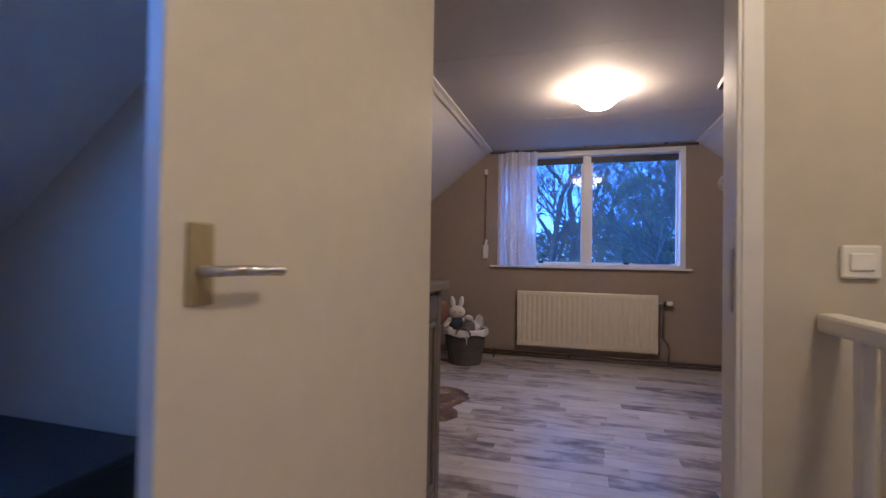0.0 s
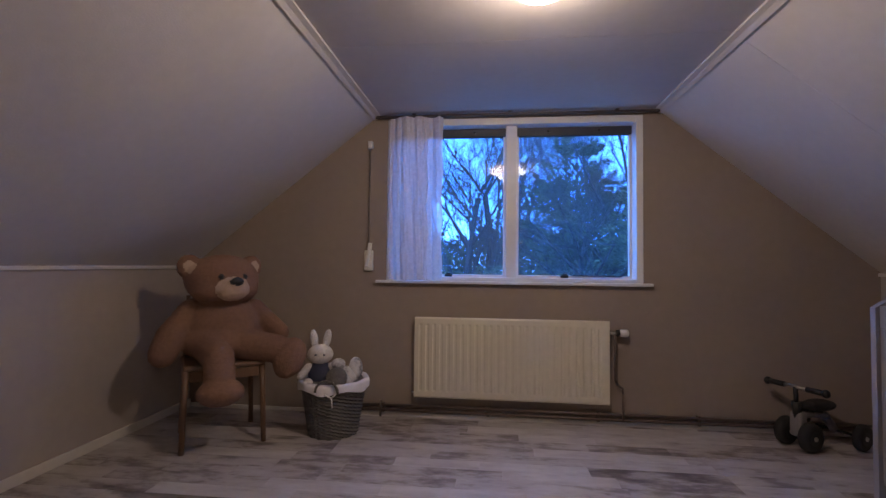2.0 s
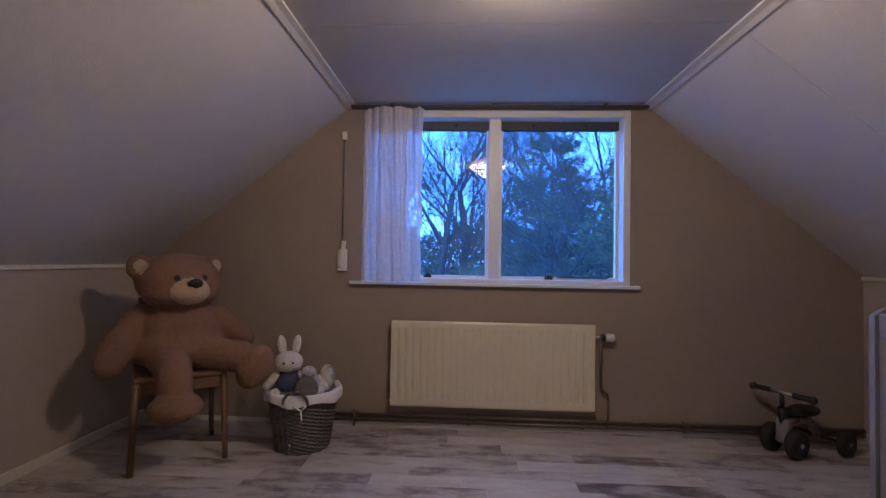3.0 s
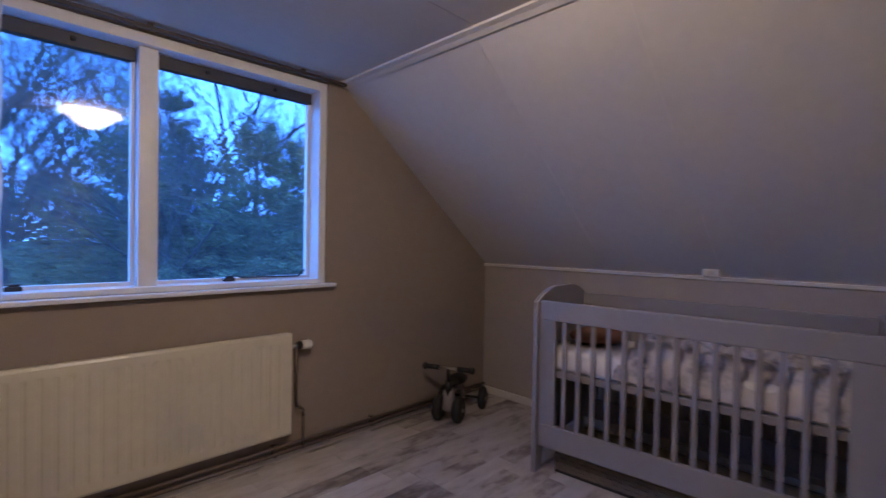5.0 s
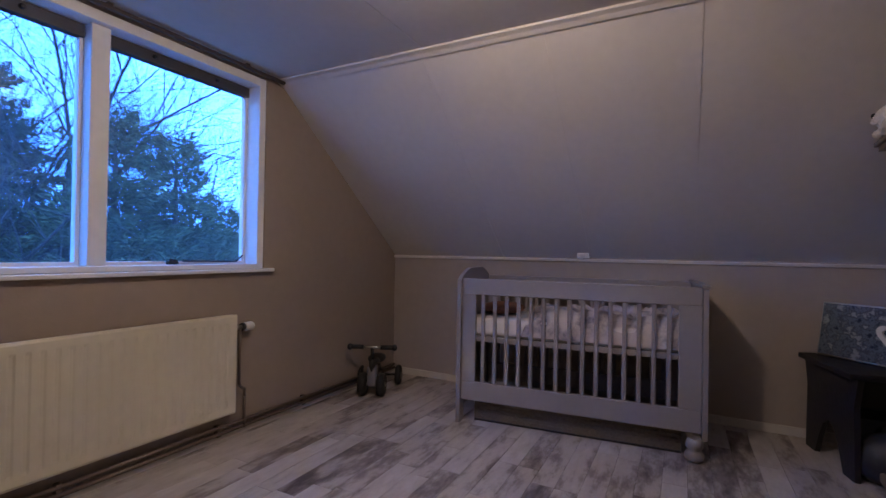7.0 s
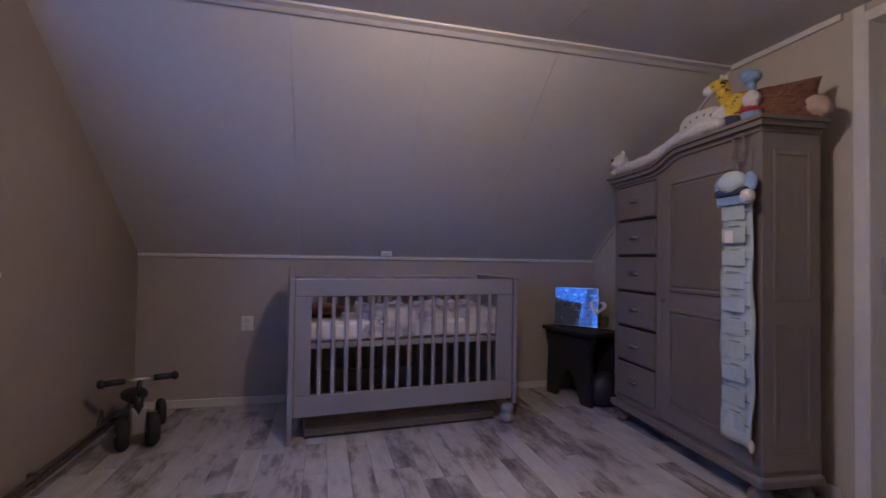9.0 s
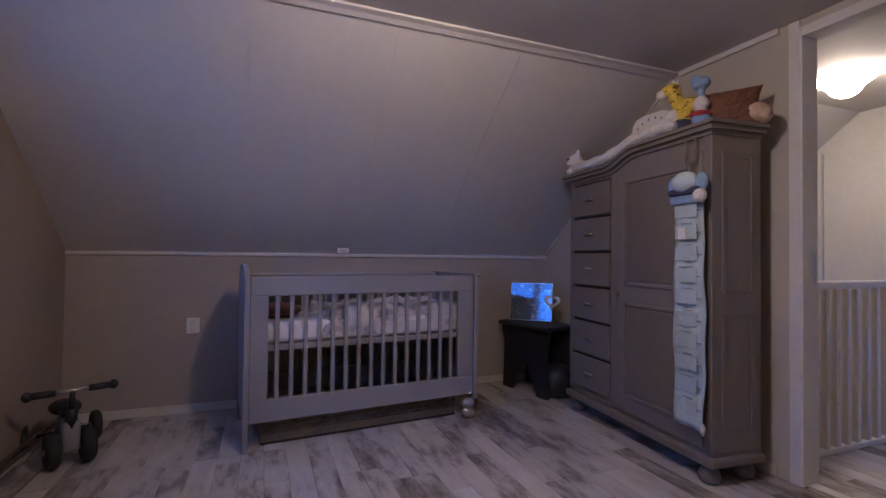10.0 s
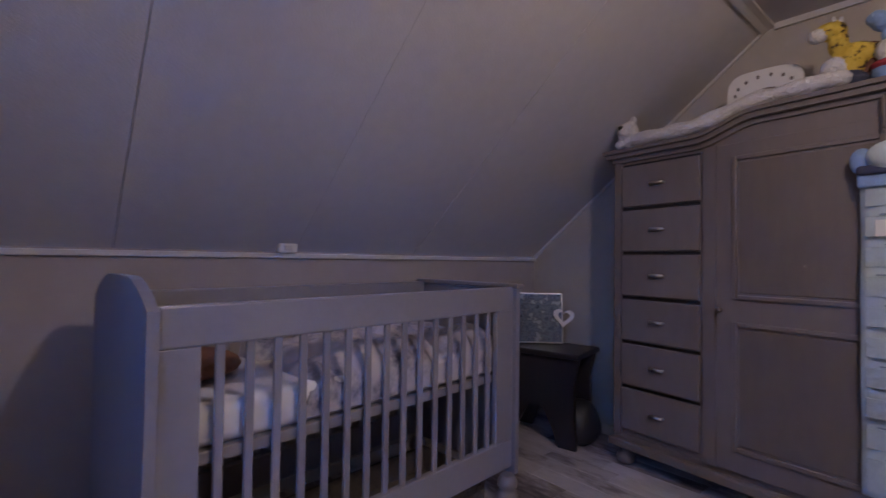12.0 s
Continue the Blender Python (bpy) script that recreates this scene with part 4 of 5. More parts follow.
def bear():
    bm, seeds = bmesh.new(), []
    turn = Matrix.Rotation(radians(14), 4, "Z")
    hc = Vector((-0.01, 0.0, 1.01))

    def on_head(x, y, z):
        return hc + turn @ Vector((x, y, z))
    ball(bm, (0.0, 0.03, 0.72), (0.235, 0.185, 0.19), 28)
    ball(bm, (0.0, 0.0, 0.625), (0.265, 0.215, 0.13), 28)
    ball(bm, (0.0, 0.04, 0.84), (0.17, 0.14, 0.08), 24)
    ball(bm, hc, (0.235, 0.195, 0.165), 28, 0, turn)
    ball(bm, on_head(0, -0.04, -0.06), (0.215, 0.17, 0.105), 24, 0, turn)
    for s in (-1, 1):
        ball(bm, on_head(s * 0.2, 0.03, 0.085), (0.078, 0.042, 0.08), 18, 0, turn)
        seeds.append((on_head(s * 0.215, -0.03, 0.09), (0.04, 0.04, 0.05), 1))
        ball(bm, on_head(s * 0.078, -0.188, 0.03), (0.015, 0.014, 0.015), 12)
        seeds.append((on_head(s * 0.078, -0.196, 0.03), (0.02, 0.018, 0.02), 2))
    ball(bm, on_head(0.0, -0.165, -0.05), (0.108, 0.09, 0.078), 22, 0, turn)
    seeds.append((on_head(0.0, -0.2, -0.052), (0.112, 0.085, 0.078), 1))
    ball(bm, on_head(0.0, -0.248, -0.002), (0.046, 0.026, 0.028), 14, 0, turn)
    seeds.append((on_head(0.0, -0.262, 0.002), (0.052, 0.03, 0.03), 2))
    limb(bm, (-0.2, 0.03, 0.81), (-0.30, -0.05, 0.67), 0.075, 0.088)
    limb(bm, (-0.30, -0.05, 0.67), (-0.345, -0.10, 0.575), 0.09, 0.082)
    limb(bm, (0.2, 0.05, 0.81), (0.31, 0.02, 0.70), 0.07, 0.07)
    limb(bm, (0.31, 0.02, 0.70), (0.37, -0.02, 0.65), 0.07, 0.06)
    limb(bm, (-0.09, -0.12, 0.595), (-0.05, -0.29, 0.555), 0.098, 0.09)
    limb(bm, (-0.05, -0.29, 0.555), (-0.045, -0.33, 0.43), 0.092, 0.088)
    ball(bm, (-0.045, -0.385, 0.375), (0.135, 0.115, 0.078), 22)
    limb(bm, (0.12, -0.12, 0.60), (0.31, -0.23, 0.575), 0.1, 0.09)
    ball(bm, (0.375, -0.285, 0.52), (0.1, 0.095, 0.135), 22, 0, Matrix.Rotation(radians(25), 4, "Y"))
    ob = link("teddy_bear", melt(bm, 0.011, 5, 0.0035, seeds), [M_FUR, M_FURCREAM, M_BLACK])
    ob.matrix_basis = CHAIR
    tagged(ob, "large brown plush teddy bear sitting on the chair", "plush toy")


bear()


# ---- wicker basket with toys ----
def basket():
    BX, BY = -0.86, 5.0
    b = thing("wicker_basket", pose(BX, BY, FL), "round grey wicker basket with a white cloth liner", "basket")
    bm = bmesh.new()
    rows, seg = 30, 60
    g = []
    for j in range(rows + 1):
        h = j / rows
        r = 0.165 + 0.055 * h
        g.append([bm.verts.new(((r + 0.006 * (1 if (i // 2 + j) % 2 else -1)) * math.cos(2 * math.pi * i / seg), (r + 0.006 * (1 if (i // 2 + j) % 2 else -1)) * math.sin(2 * math.pi * i / seg), 0.002 + 0.35 * h)) for i in range(seg)])
    for a, c in zip(g, g[1:]):
        for i in range(seg):
            bm.faces.new((a[i], a[(i + 1) % seg], c[(i + 1) % seg], c[i]))
    bm.faces.new(g[0][::-1])
    part("wicker_body", bm, M_WICKER, b)
    part("rim", lathe(bmesh.new(), [(0.20, 0.335), (0.232, 0.345), (0.235, 0.36), (0.2, 0.365)], seg=40), M_WICKER, b)
    bm = bmesh.new()
    seg = 60
    prof = [(0.05, 0.315), (0.17, 0.325), (0.205, 0.372), (0.232, 0.378), (0.24, 0.36), (0.238, 0.315)]
    rings = [[bm.verts.new(((r + 0.004 * math.sin(11 * a) + 0.003 * math.sin(23 * a)) * math.cos(a), (r + 0.004 * math.sin(11 * a)) * math.sin(a), z + (0.012 * math.sin(5 * a) if k == 5 else 0)))
              for a in (2 * math.pi * i / seg for i in range(seg))] for k, (r, z) in enumerate(prof)]
    for a, c in zip(rings, rings[1:]):
        for i in range(seg):
            f = bm.faces.new((a[i], a[(i + 1) % seg], c[(i + 1) % seg], c[i]))
            f.smooth = True
    bm.faces.new(rings[0][::-1])
    part("liner", bm, M_SHEET, b, "white cotton liner folded over the rim")
    hd = bmesh.new()
    pts = [(0.075 * math.cos(a) + 0.03, -0.232 - 0.01 * math.sin(a), 0.33 + 0.075 * math.sin(a)) for a in (math.pi * i / 12 for i in range(13))]
    tube(hd, pts, 0.009, 8)
    part("handle", hd, M_WICKER, b, smooth=True)
    bow = bmesh.new()
    tube(bow, [(0.02, -0.245, 0.32), (0.07, -0.25, 0.3), (0.1, -0.25, 0.33)], 0.005, 8)
    tube(bow, [(0.07, -0.25, 0.3), (0.075, -0.25, 0.24)], 0.005, 8)
    part("liner_tie", bow, M_SHEET, b, smooth=True)
    # rabbit
    bm = bmesh.new()
    ball(bm, (0, 0, 0.07), (0.065, 0.055, 0.075), 18, 1)
    ball(bm, (0, -0.01, 0.185), (0.07, 0.055, 0.06), 20)
    for s in (-1, 1):
        ball(bm, (s * 0.035, 0, 0.275), (0.022, 0.015, 0.06), 14, 0, Matrix.Rotation(radians(s * 8), 4, "Y"))
        limb(bm, (s * 0.06, -0.01, 0.11), (s * 0.10, -0.03, 0.06), 0.022, 0.02)
        ball(bm, (s * 0.06, -0.06, 0.02), (0.028, 0.03, 0.035), 14)
        ball(bm, (s * 0.022, -0.063, 0.19), (0.006, 0.005, 0.006), 8, 1)
    ob = link("plush_rabbit", bm, [M_PLUSHWHITE, M_NAVY])
    ob.matrix_basis = pose(BX - 0.085, BY - 0.05, FL + 0.335, 0, 0, 18) @ Matrix.Diagonal((1.25, 1.25, 1.12, 1))
    tagged(ob, "white plush rabbit in dark clothes inside the basket", "plush toy")
    bm = bmesh.new()
    ball(bm, (0, 0, 0.05), (0.08, 0.07, 0.07), 18)
    ball(bm, (-0.05, -0.02, 0.13), (0.05, 0.045, 0.045), 16)
    ball(bm, (0.06, 0.02, 0.10), (0.05, 0.05, 0.08), 16)
    ball(bm, (0.02, -0.06, 0.02), (0.05, 0.04, 0.045), 16)
    ob = link("plush_lamb", bm, [M_PLUSHGREY])
    ob.matrix_basis = pose(BX + 0.09, BY - 0.02, FL + 0.34, 0, 0, 0)
    tagged(ob, "grey and white soft plush toy inside the basket", "plush toy")
    bm = bmesh.new()
    lathe(bm, [(0.01, -0.012), (0.06, -0.012), (0.072, 0.0), (0.06, 0.014), (0.01, 0.018)], (0, 0, 0), 24)
    ob = link("plush_pouch", bm, [M_WICKER])
    ob.matrix_basis = pose(BX + 0.06, BY - 0.13, FL + 0.40, 70, 0, 10)
    tagged(ob, "round dark grey pouch leaning on the basket rim", "pouch")


basket()


# ---- ride-on bike ----
def ride_on():
    t = thing("ride_on_bike", pose(2.205, 5.128, FL, 0, 0, 25), "small black and grey four-wheeled toddler ride-on bike", "ride-on bike")

    def wheel(x, y, r, w):
        prof = [(r * 0.42, -w * 0.9), (r * 0.8, -w), (r * 0.96, -w * 0.62), (r, 0), (r * 0.96, w * 0.62), (r * 0.8, w), (r * 0.42, w * 0.9)]
        ob = part("wheel", lathe(bmesh.new(), prof, (x, y, r + 0.001), 28, m=Matrix.Rotation(radians(90), 4, "X")), M_DARK, t, smooth=True)
        part("rim", rod(bmesh.new(), (x, y - w * 0.94, r), (x, y + w * 0.94, r), r * 0.5, seg=20), M_BLACK, ob)
        part("hub", rod(bmesh.new(), (x, y - w - 0.004, r), (x, y + w + 0.004, r), r * 0.16), M_STEEL, ob)
    for y in (-0.075, 0.075):
        wheel(0.0, y, 0.092, 0.032)
    for y in (-0.165, 0.165):
        wheel(0.34, y, 0.085, 0.024)
    part("front_axle", rod(bmesh.new(), (0, -0.08, 0.092), (0, 0.08, 0.092), 0.009), M_STEEL, t)
    part("rear_axle", rod(bmesh.new(), (0.34, -0.165, 0.085), (0.34, 0.165, 0.085), 0.009), M_BLACK, t)
    part("fork", boxed(-0.03, 0.035, -0.04, 0.04, 0.075, 0.235, bevel=0.018, seg=3), M_CRIB, t, "grey plastic fork housing", True)
    bm = bmesh.new()
    tube(bm, [(0.0, 0, 0.215), (0.12, 0, 0.21), (0.25, 0, 0.19), (0.34, 0, 0.09)], 0.026)
    part("frame", bm, M_CRIB, t, "light grey painted steel frame", True)
    bm = bmesh.new()
    ball(bm, (0.2, 0, 0.26), (0.125, 0.075, 0.036), 22)
    ball(bm, (0.08, 0, 0.262), (0.08, 0.045, 0.03), 18)
    part("saddle", melt(bm, 0.007, 3, 0.0), M_BLACK, t)
    part("saddle_post", rod(bmesh.new(), (0.2, 0, 0.2), (0.2, 0, 0.25), 0.02), M_BLACK, t)
    part("head_tube", rod(bmesh.new(), (-0.005, 0, 0.2), (-0.015, 0, 0.30), 0.026), M_BLACK, t)
    part("steering_post", rod(bmesh.new(), (-0.015, 0, 0.29), (-0.02, 0, 0.395), 0.013), M_BLACK, t)
    h = part("handlebar", rod(bmesh.new(), (-0.02, -0.1, 0.395), (-0.02, 0.1, 0.395), 0.011), M_STEEL, t)
    for s in (-1, 1):
        bm = bmesh.new()
        rod(bm, (-0.02, s * 0.07, 0.395), (-0.02, s * 0.175, 0.395), 0.018, seg=14)
        ball(bm, (-0.02, s * 0.18, 0.395), (0.026, 0.022, 0.026), 14)
        part("grip", bm, M_BLACK, h, "black rubber grip")


ride_on()


# ---- stool and picture box ----
def stool():
    s = thing("stool", stand(pose(2.57, 2.02, 0, 0, 0, 12), 0.53), "black painted wooden stool beside the wardrobe", "stool")
    part("seat", boxed(-0.29, 0.29, -0.18, 0.18, 0.50, 0.53, bevel=0.008), M_BLACKWOOD, s)
    for y in (-0.13, 0.13):
        bm = bmesh.new()
        pts = [(-0.26, 0.0), (-0.15, 0.0), (-0.11, 0.10), (-0.06, 0.19), (0, 0.225), (0.06, 0.19), (0.11, 0.10), (0.15, 0.0), (0.26, 0.0), (0.245, 0.36), (0.28, 0.5), (-0.28, 0.5), (-0.245, 0.36)]
        prism(bm, pts, "y", y - 0.014, y + 0.014)
        part("side_board", bm, M_BLACKWOOD, s)
    part("stretcher", boxed(-0.02, 0.02, -0.116, 0.116, 0.25, 0.3), M_BLACKWOOD, s)
    PIC = pose(2.64, 2.04, 0.536, -10, 0, -135)
    b = thing("picture_box", PIC, "glossy blue collage picture in a silver frame on the stool", "picture frame")
    part("frame_body", boxed(-0.185, 0.185, -0.0, 0.03, 0, 0.33, bevel=0.004), M_STEEL, b)
    part("picture", boxed(-0.176, 0.176, -0.005, -0.001, 0.01, 0.32), M_COLLAGE, b, "glossy blue and grey collage print")
    part("strut", rod(bmesh.new(), (0, 0.03, 0.2), (0, 0.15, 0.026), 0.006), M_STEEL, b)
    bm = bmesh.new()
    pts, inn = [], []
    for i in range(40):
        a = 2 * math.pi * i / 40
        hx = 16 * math.sin(a) ** 3
        hz = 13 * math.cos(a) - 5 * math.cos(2 * a) - 2 * math.cos(3 * a) - math.cos(4 * a)
        pts.append((hx * 0.0042, hz * 0.0042))
        inn.append((hx * 0.0023, hz * 0.0023 + 0.004))
    vo = [[bm.verts.new((x, y, z)) for x, z in p] for y in (-0.008, 0.008) for p in (pts, inn)]
    for i in range(40):
        j = (i + 1) % 40
        for a, c in ((vo[0], vo[1]), (vo[3], vo[2]), (vo[2], vo[0]), (vo[1], vo[3])):
            bm.faces.new((a[i], a[j], c[j], c[i]))
    bmesh.ops.recalc_face_normals(bm, faces=bm.faces[:])
    h = link("wooden_heart", bm, M_WHITE)
    h.matrix_basis = PIC @ pose(0.185, -0.022, 0.17, 0, 6, 0)
    tagged(h, "white wooden heart ring hanging on the picture box", "heart ornament")
    bag = thing("dark_bag", pose(2.36, 1.96, FL), "small black soft bag on the floor by the wardrobe", "bag")
    bm = bmesh.new()
    ball(bm, (0, 0, 0.12), (0.13, 0.14, 0.14), 20)
    for v in bm.verts:
        v.co.z = max(v.co.z, 0.0)
        v.co += v.normal * 0.015 * noise.noise(v.co * 9)
    part("bag_body", bm, M_BLACK, bag)


stool()


# ---- things on the walls ----
so = thing("wall_socket", pose(XR, 4.651, 0.572), "white double wall socket on the knee wall", "socket")
part("plate", boxed(-0.014, 0, -0.042, 0.042, -0.055, 0.055, bevel=0.005), M_WHITE, so)
for z in (-0.026, 0.026):
    part("cup", lathe(bmesh.new(), [(0.02, 0), (0.02, 0.004), (0.014, 0.003)], (-0.014, 0, z), 18, m=Matrix.Rotation(radians(-90), 4, "Y")), M_TRIM, so)
sn = thing("wall_sensor", pose(XR - 0.03, 3.61, KN - 0.004), "small white plastic box on the knee wall batten", "sensor")
part("case", boxed(-0.022, 0.03, -0.045, 0.045, 0.0, 0.045, bevel=0.006), M_WHITE, sn)
part("lens", boxed(-0.026, -0.02, -0.02, 0.02, 0.012, 0.034, bevel=0.003), M_TRIM, sn)


def growth_chart():
    g = thing("growth_chart", WARD @ pose(0.095, WD_D + 0.045, 0), "pale blue cloth growth chart with pockets hanging on the wardrobe", "growth chart")
    bm = bmesh.new()
    n = 40
    rows = []
    for j in range(n + 1):
        z = 0.235 + (1.42 - 0.235) * j / n
        bow = 0.012 * math.sin(j * 0.55) + 0.02 * max(0, 1 - j / 8)
        rows.append([(-0.095 + 0.19 * i / 8, 0.012 + bow * 0.4 + 0.006 * math.cos(i * 1.1 + j * 0.2), z) for i in range(9)])
    front = [[bm.verts.new(p) for p in r] for r in rows]
    back = [[bm.verts.new((p[0], p[1] - 0.006, p[2])) for p in r] for r in rows]
    for gr, fl in ((front, False), (back, True)):
        for j in range(n):
            for i in range(8):
                q = (gr[j][i], gr[j][i + 1], gr[j + 1][i + 1], gr[j + 1][i])
                bm.faces.new(q if fl else q[::-1])
    for j in range(n):
        for i in (0, 8):
            bm.faces.new((front[j][i], front[j + 1][i], back[j + 1][i], back[j][i]))
    for j in (0, n):
        for i in range(8):
            bm.faces.new((front[j][i], front[j][i + 1], back[j][i + 1], back[j][i]))
    bmesh.ops.recalc_face_normals(bm, faces=bm.faces[:])
    st = part("cloth_strip", bm, M_STRIP, g, smooth=True)
    rnd = random.Random(8)
    for k in range(10):
        z = 0.30 + k * 0.11
        pk = part("pocket", boxed(-0.06, 0.08, 0.0185, 0.0235, z, z + 0.072, bevel=0.002), M_VINYL, g, "clear vinyl pocket")
        part("print", boxed(-0.085, -0.06, 0.02, 0.0245, z + 0.03, z + 0.036), M_INK, pk)
        part("print", boxed(-0.03, 0.03 + rnd.uniform(-0.01, 0.02), 0.02, 0.024, z + 0.078, z + 0.083), M_INK, pk)
    part("photo_card", boxed(0.0, 0.05, 0.026, 0.032, 1.18, 1.24), M_WHITE, g, "blank white card")
    bm = bmesh.new()
    ball(bm, (0, 0.035, 1.47), (0.075, 0.045, 0.055), 20)
    part("plush_head", bm, M_STRIP, g, "pale grey-blue plush head")
    for s in (-1, 1):
        part("ear", ball(bmesh.new(), (s * 0.088, 0.02, 1.46), (0.036, 0.02, 0.05), 16), M_BLUECLOTH, g, "soft blue plush ear")
    part("bib", boxed(-0.1, 0.1, 0.015, 0.04, 1.36, 1.43, bevel=0.01), M_BLUECLOTH, g)
    part("scarf", boxed(-0.095, 0.1, 0.02, 0.055, 1.405, 1.44, bevel=0.012), M_NAVY, g)
    part("pompom", ball(bmesh.new(), (-0.105, 0.05, 1.39), (0.032, 0.032, 0.035), 14), M_PLUSHWHITE, g)
    hk = bmesh.new()
    tube(hk, [(0.0, 0.01, 1.51), (0.0, 0.004, 1.57), (-0.03, 0.002, 1.58), (-0.03, 0.002, 1.7), (0.03, 0.002, 1.7), (0.03, 0.002, 1.58), (0.0, 0.002, 1.58)], 0.005, 8)
    part("hanger", hk, M_GREY, g, smooth=True)
    part("cord_end", ball(bmesh.new(), (-0.1, 0.025, 0.25), (0.013, 0.013, 0.03), 10), M_PLUSHWHITE, g)


growth_chart()


def plush(name, m, label, mats, balls, category="plush toy"):
    """A soft toy as one plain mesh of overlapping rounded volumes: (centre, radii, material slot)."""
    bm = bmesh.new()
    for c, r, mi in balls:
        ball(bm, c, r, 18, mi)
    seeds = [(c, [q * 1.12 for q in r], mi) for c, r, mi in balls]
    ob = link(name, melt(bm, 0.006, 3, 0.003, seeds), mats)
    ob.matrix_basis = m
    return tagged(ob, label, category)


TOP1, TOP2 = 1.697, 1.766   # tops of the cornice over drawers and door
long_toy = [((0.0, 0.01, 0.088), (0.058, 0.056, 0.06), 0), ((0.012, 0.064, 0.105), (0.013, 0.014, 0.013), 1), ((0.036, 0.01, 0.145), (0.02, 0.016, 0.026), 0),
            ((-0.03, 0.01, 0.145), (0.02, 0.016, 0.026), 0), ((0.0, 0.055, 0.075), (0.026, 0.024, 0.02), 0), ((0.03, 0.045, 0.02), (0.024, 0.022, 0.022), 0), ((-0.01, 0.0, 0.04), (0.045, 0.05, 0.042), 0)]
for i in range(40):
    u = i / 39
    zz = 0.036 + 0.07 * min(1, max(0, (u - 0.34) / 0.33))
    long_toy.append(((-0.06 - 0.84 * u, 0.012 * math.sin(u * 7), zz), (0.045, 0.052 + 0.006 * math.sin(u * 23), 0.037 + 0.005 * math.sin(u * 31)), 0))
plush("plush_snake", WARD @ pose(1.16, WD_D + 0.02, TOP1), "long white fluffy plush toy lying along the wardrobe top", [M_PLUSHWHITE, M_BLACK], long_toy)
plush("plush_giraffe", WARD @ pose(0.25, 0.25, TOP2, 0, 0, 20), "yellow spotted plush giraffe on top of the wardrobe", [M_YELLOW, M_PLUSHWHITE, M_NAVY],
      [((0, 0, 0.10), (0.055, 0.05, 0.06), 0), ((-0.03, 0, 0.15), (0.06, 0.04, 0.05), 0), ((0.03, 0.02, 0.2), (0.035, 0.035, 0.06), 0), ((0.055, 0.03, 0.25), (0.055, 0.038, 0.036), 0), ((0.10, 0.04, 0.235), (0.032, 0.03, 0.028), 1),
       ((0.045, 0.02, 0.295), (0.009, 0.009, 0.022), 1), ((0.02, 0.02, 0.292), (0.009, 0.009, 0.02), 1), ((0.05, 0.03, 0.09), (0.04, 0.04, 0.05), 1), ((0.0, 0.02, 0.035), (0.07, 0.055, 0.04), 2), ((-0.09, 0, 0.16), (0.035, 0.03, 0.02), 0)])
plush("plush_elephant", WARD @ pose(0.13, 0.25, TOP2), "small blue and red plush toy beside the giraffe", [M_BLUECLOTH, M_RED, M_PLUSHWHITE],
      [((0, 0, 0.05), (0.05, 0.045, 0.05), 0), ((0, 0.01, 0.075), (0.053, 0.048, 0.018), 1), ((0, 0, 0.13), (0.04, 0.04, 0.045), 2), ((0.0, 0, 0.24), (0.05, 0.04, 0.035), 0), ((0.03, 0, 0.265), (0.035, 0.03, 0.03), 0), ((0.0, 0, 0.19), (0.02, 0.02, 0.04), 0)])
plush("plush_ball", WARD @ pose(-0.01, 0.045, TOP2) @ Matrix.Scale(1.3, 4), "beige round soft plush toy on the wardrobe edge", [M_FURCREAM], [((0, 0, 0.045), (0.055, 0.05, 0.045), 0), ((-0.03, 0, 0.03), (0.035, 0.03, 0.03), 0)])


def pillow():
    bm = bmesh.new()
    n = 44
    top, bot = [], []
    for j in range(n + 1):
        for lst, s in ((top, 1), (bot, -1)):
            row = []
            for i in range(n + 1):
                u, v = i / n * 2 - 1, j / n * 2 - 1
                t = (max(0, (1 - abs(u) ** 3) * (1 - abs(v) ** 3))) ** 0.5
                row.append(bm.verts.new((u * (0.175 - 0.02 * (1 - v * v)), s * 0.06 * t + 0.016 * (noise.noise((u * 7, v * 6, s)) + 0.6 * noise.noise((u * 19, v * 17, s))) * t, (v * 0.5 + 0.5) * 0.205 + 0.01 * abs(u) ** 4 * v)))
            lst.append(row)
    for lst in (top, bot):
        for j in range(n):
            for i in range(n):
                f = bm.faces.new((lst[j][i], lst[j][i + 1], lst[j + 1][i + 1], lst[j + 1][i]))
                f.smooth = True
    bmesh.ops.remove_doubles(bm, verts=bm.verts[:], dist=0.0005)
    bmesh.ops.recalc_face_normals(bm, faces=bm.faces[:])
    ob = link("fur_pillow", bm, M_RUST)
    ob.matrix_basis = WARD @ pose(0.09, 0.15, TOP2, 12, 0, 36)
    tagged(ob, "rust brown fluffy pillow on top of the wardrobe", "pillow")


pillow()
nb = thing("carry_board", WARD @ pose(0.56, 0.20, TOP2 + 0.002, 8, 0, 8) @ Matrix.Diagonal((1.1, 1, 1.55, 1)), "white oval pierced night light standing on the wardrobe", "night light")
bm = bmesh.new()
prism(bm, [(0.135 * math.copysign(abs(math.cos(a)) ** 0.5, math.cos(a)), 0.07 + 0.07 * math.copysign(abs(math.sin(a)) ** 0.6, math.sin(a))) for a in (2 * math.pi * i / 40 for i in range(40))], "y", -0.012, 0.012)
part("board", bm, M_WHITE, nb)
bm = bmesh.new()
prism(bm, [(0.05 * math.cos(a) - 0.01, 0.06 + 0.018 * math.sin(a)) for a in (2 * math.pi * i / 20 for i in range(20))], "y", 0.012, 0.0145)
part("grip_hole", bm, M_GREY, nb, "dark grip opening")
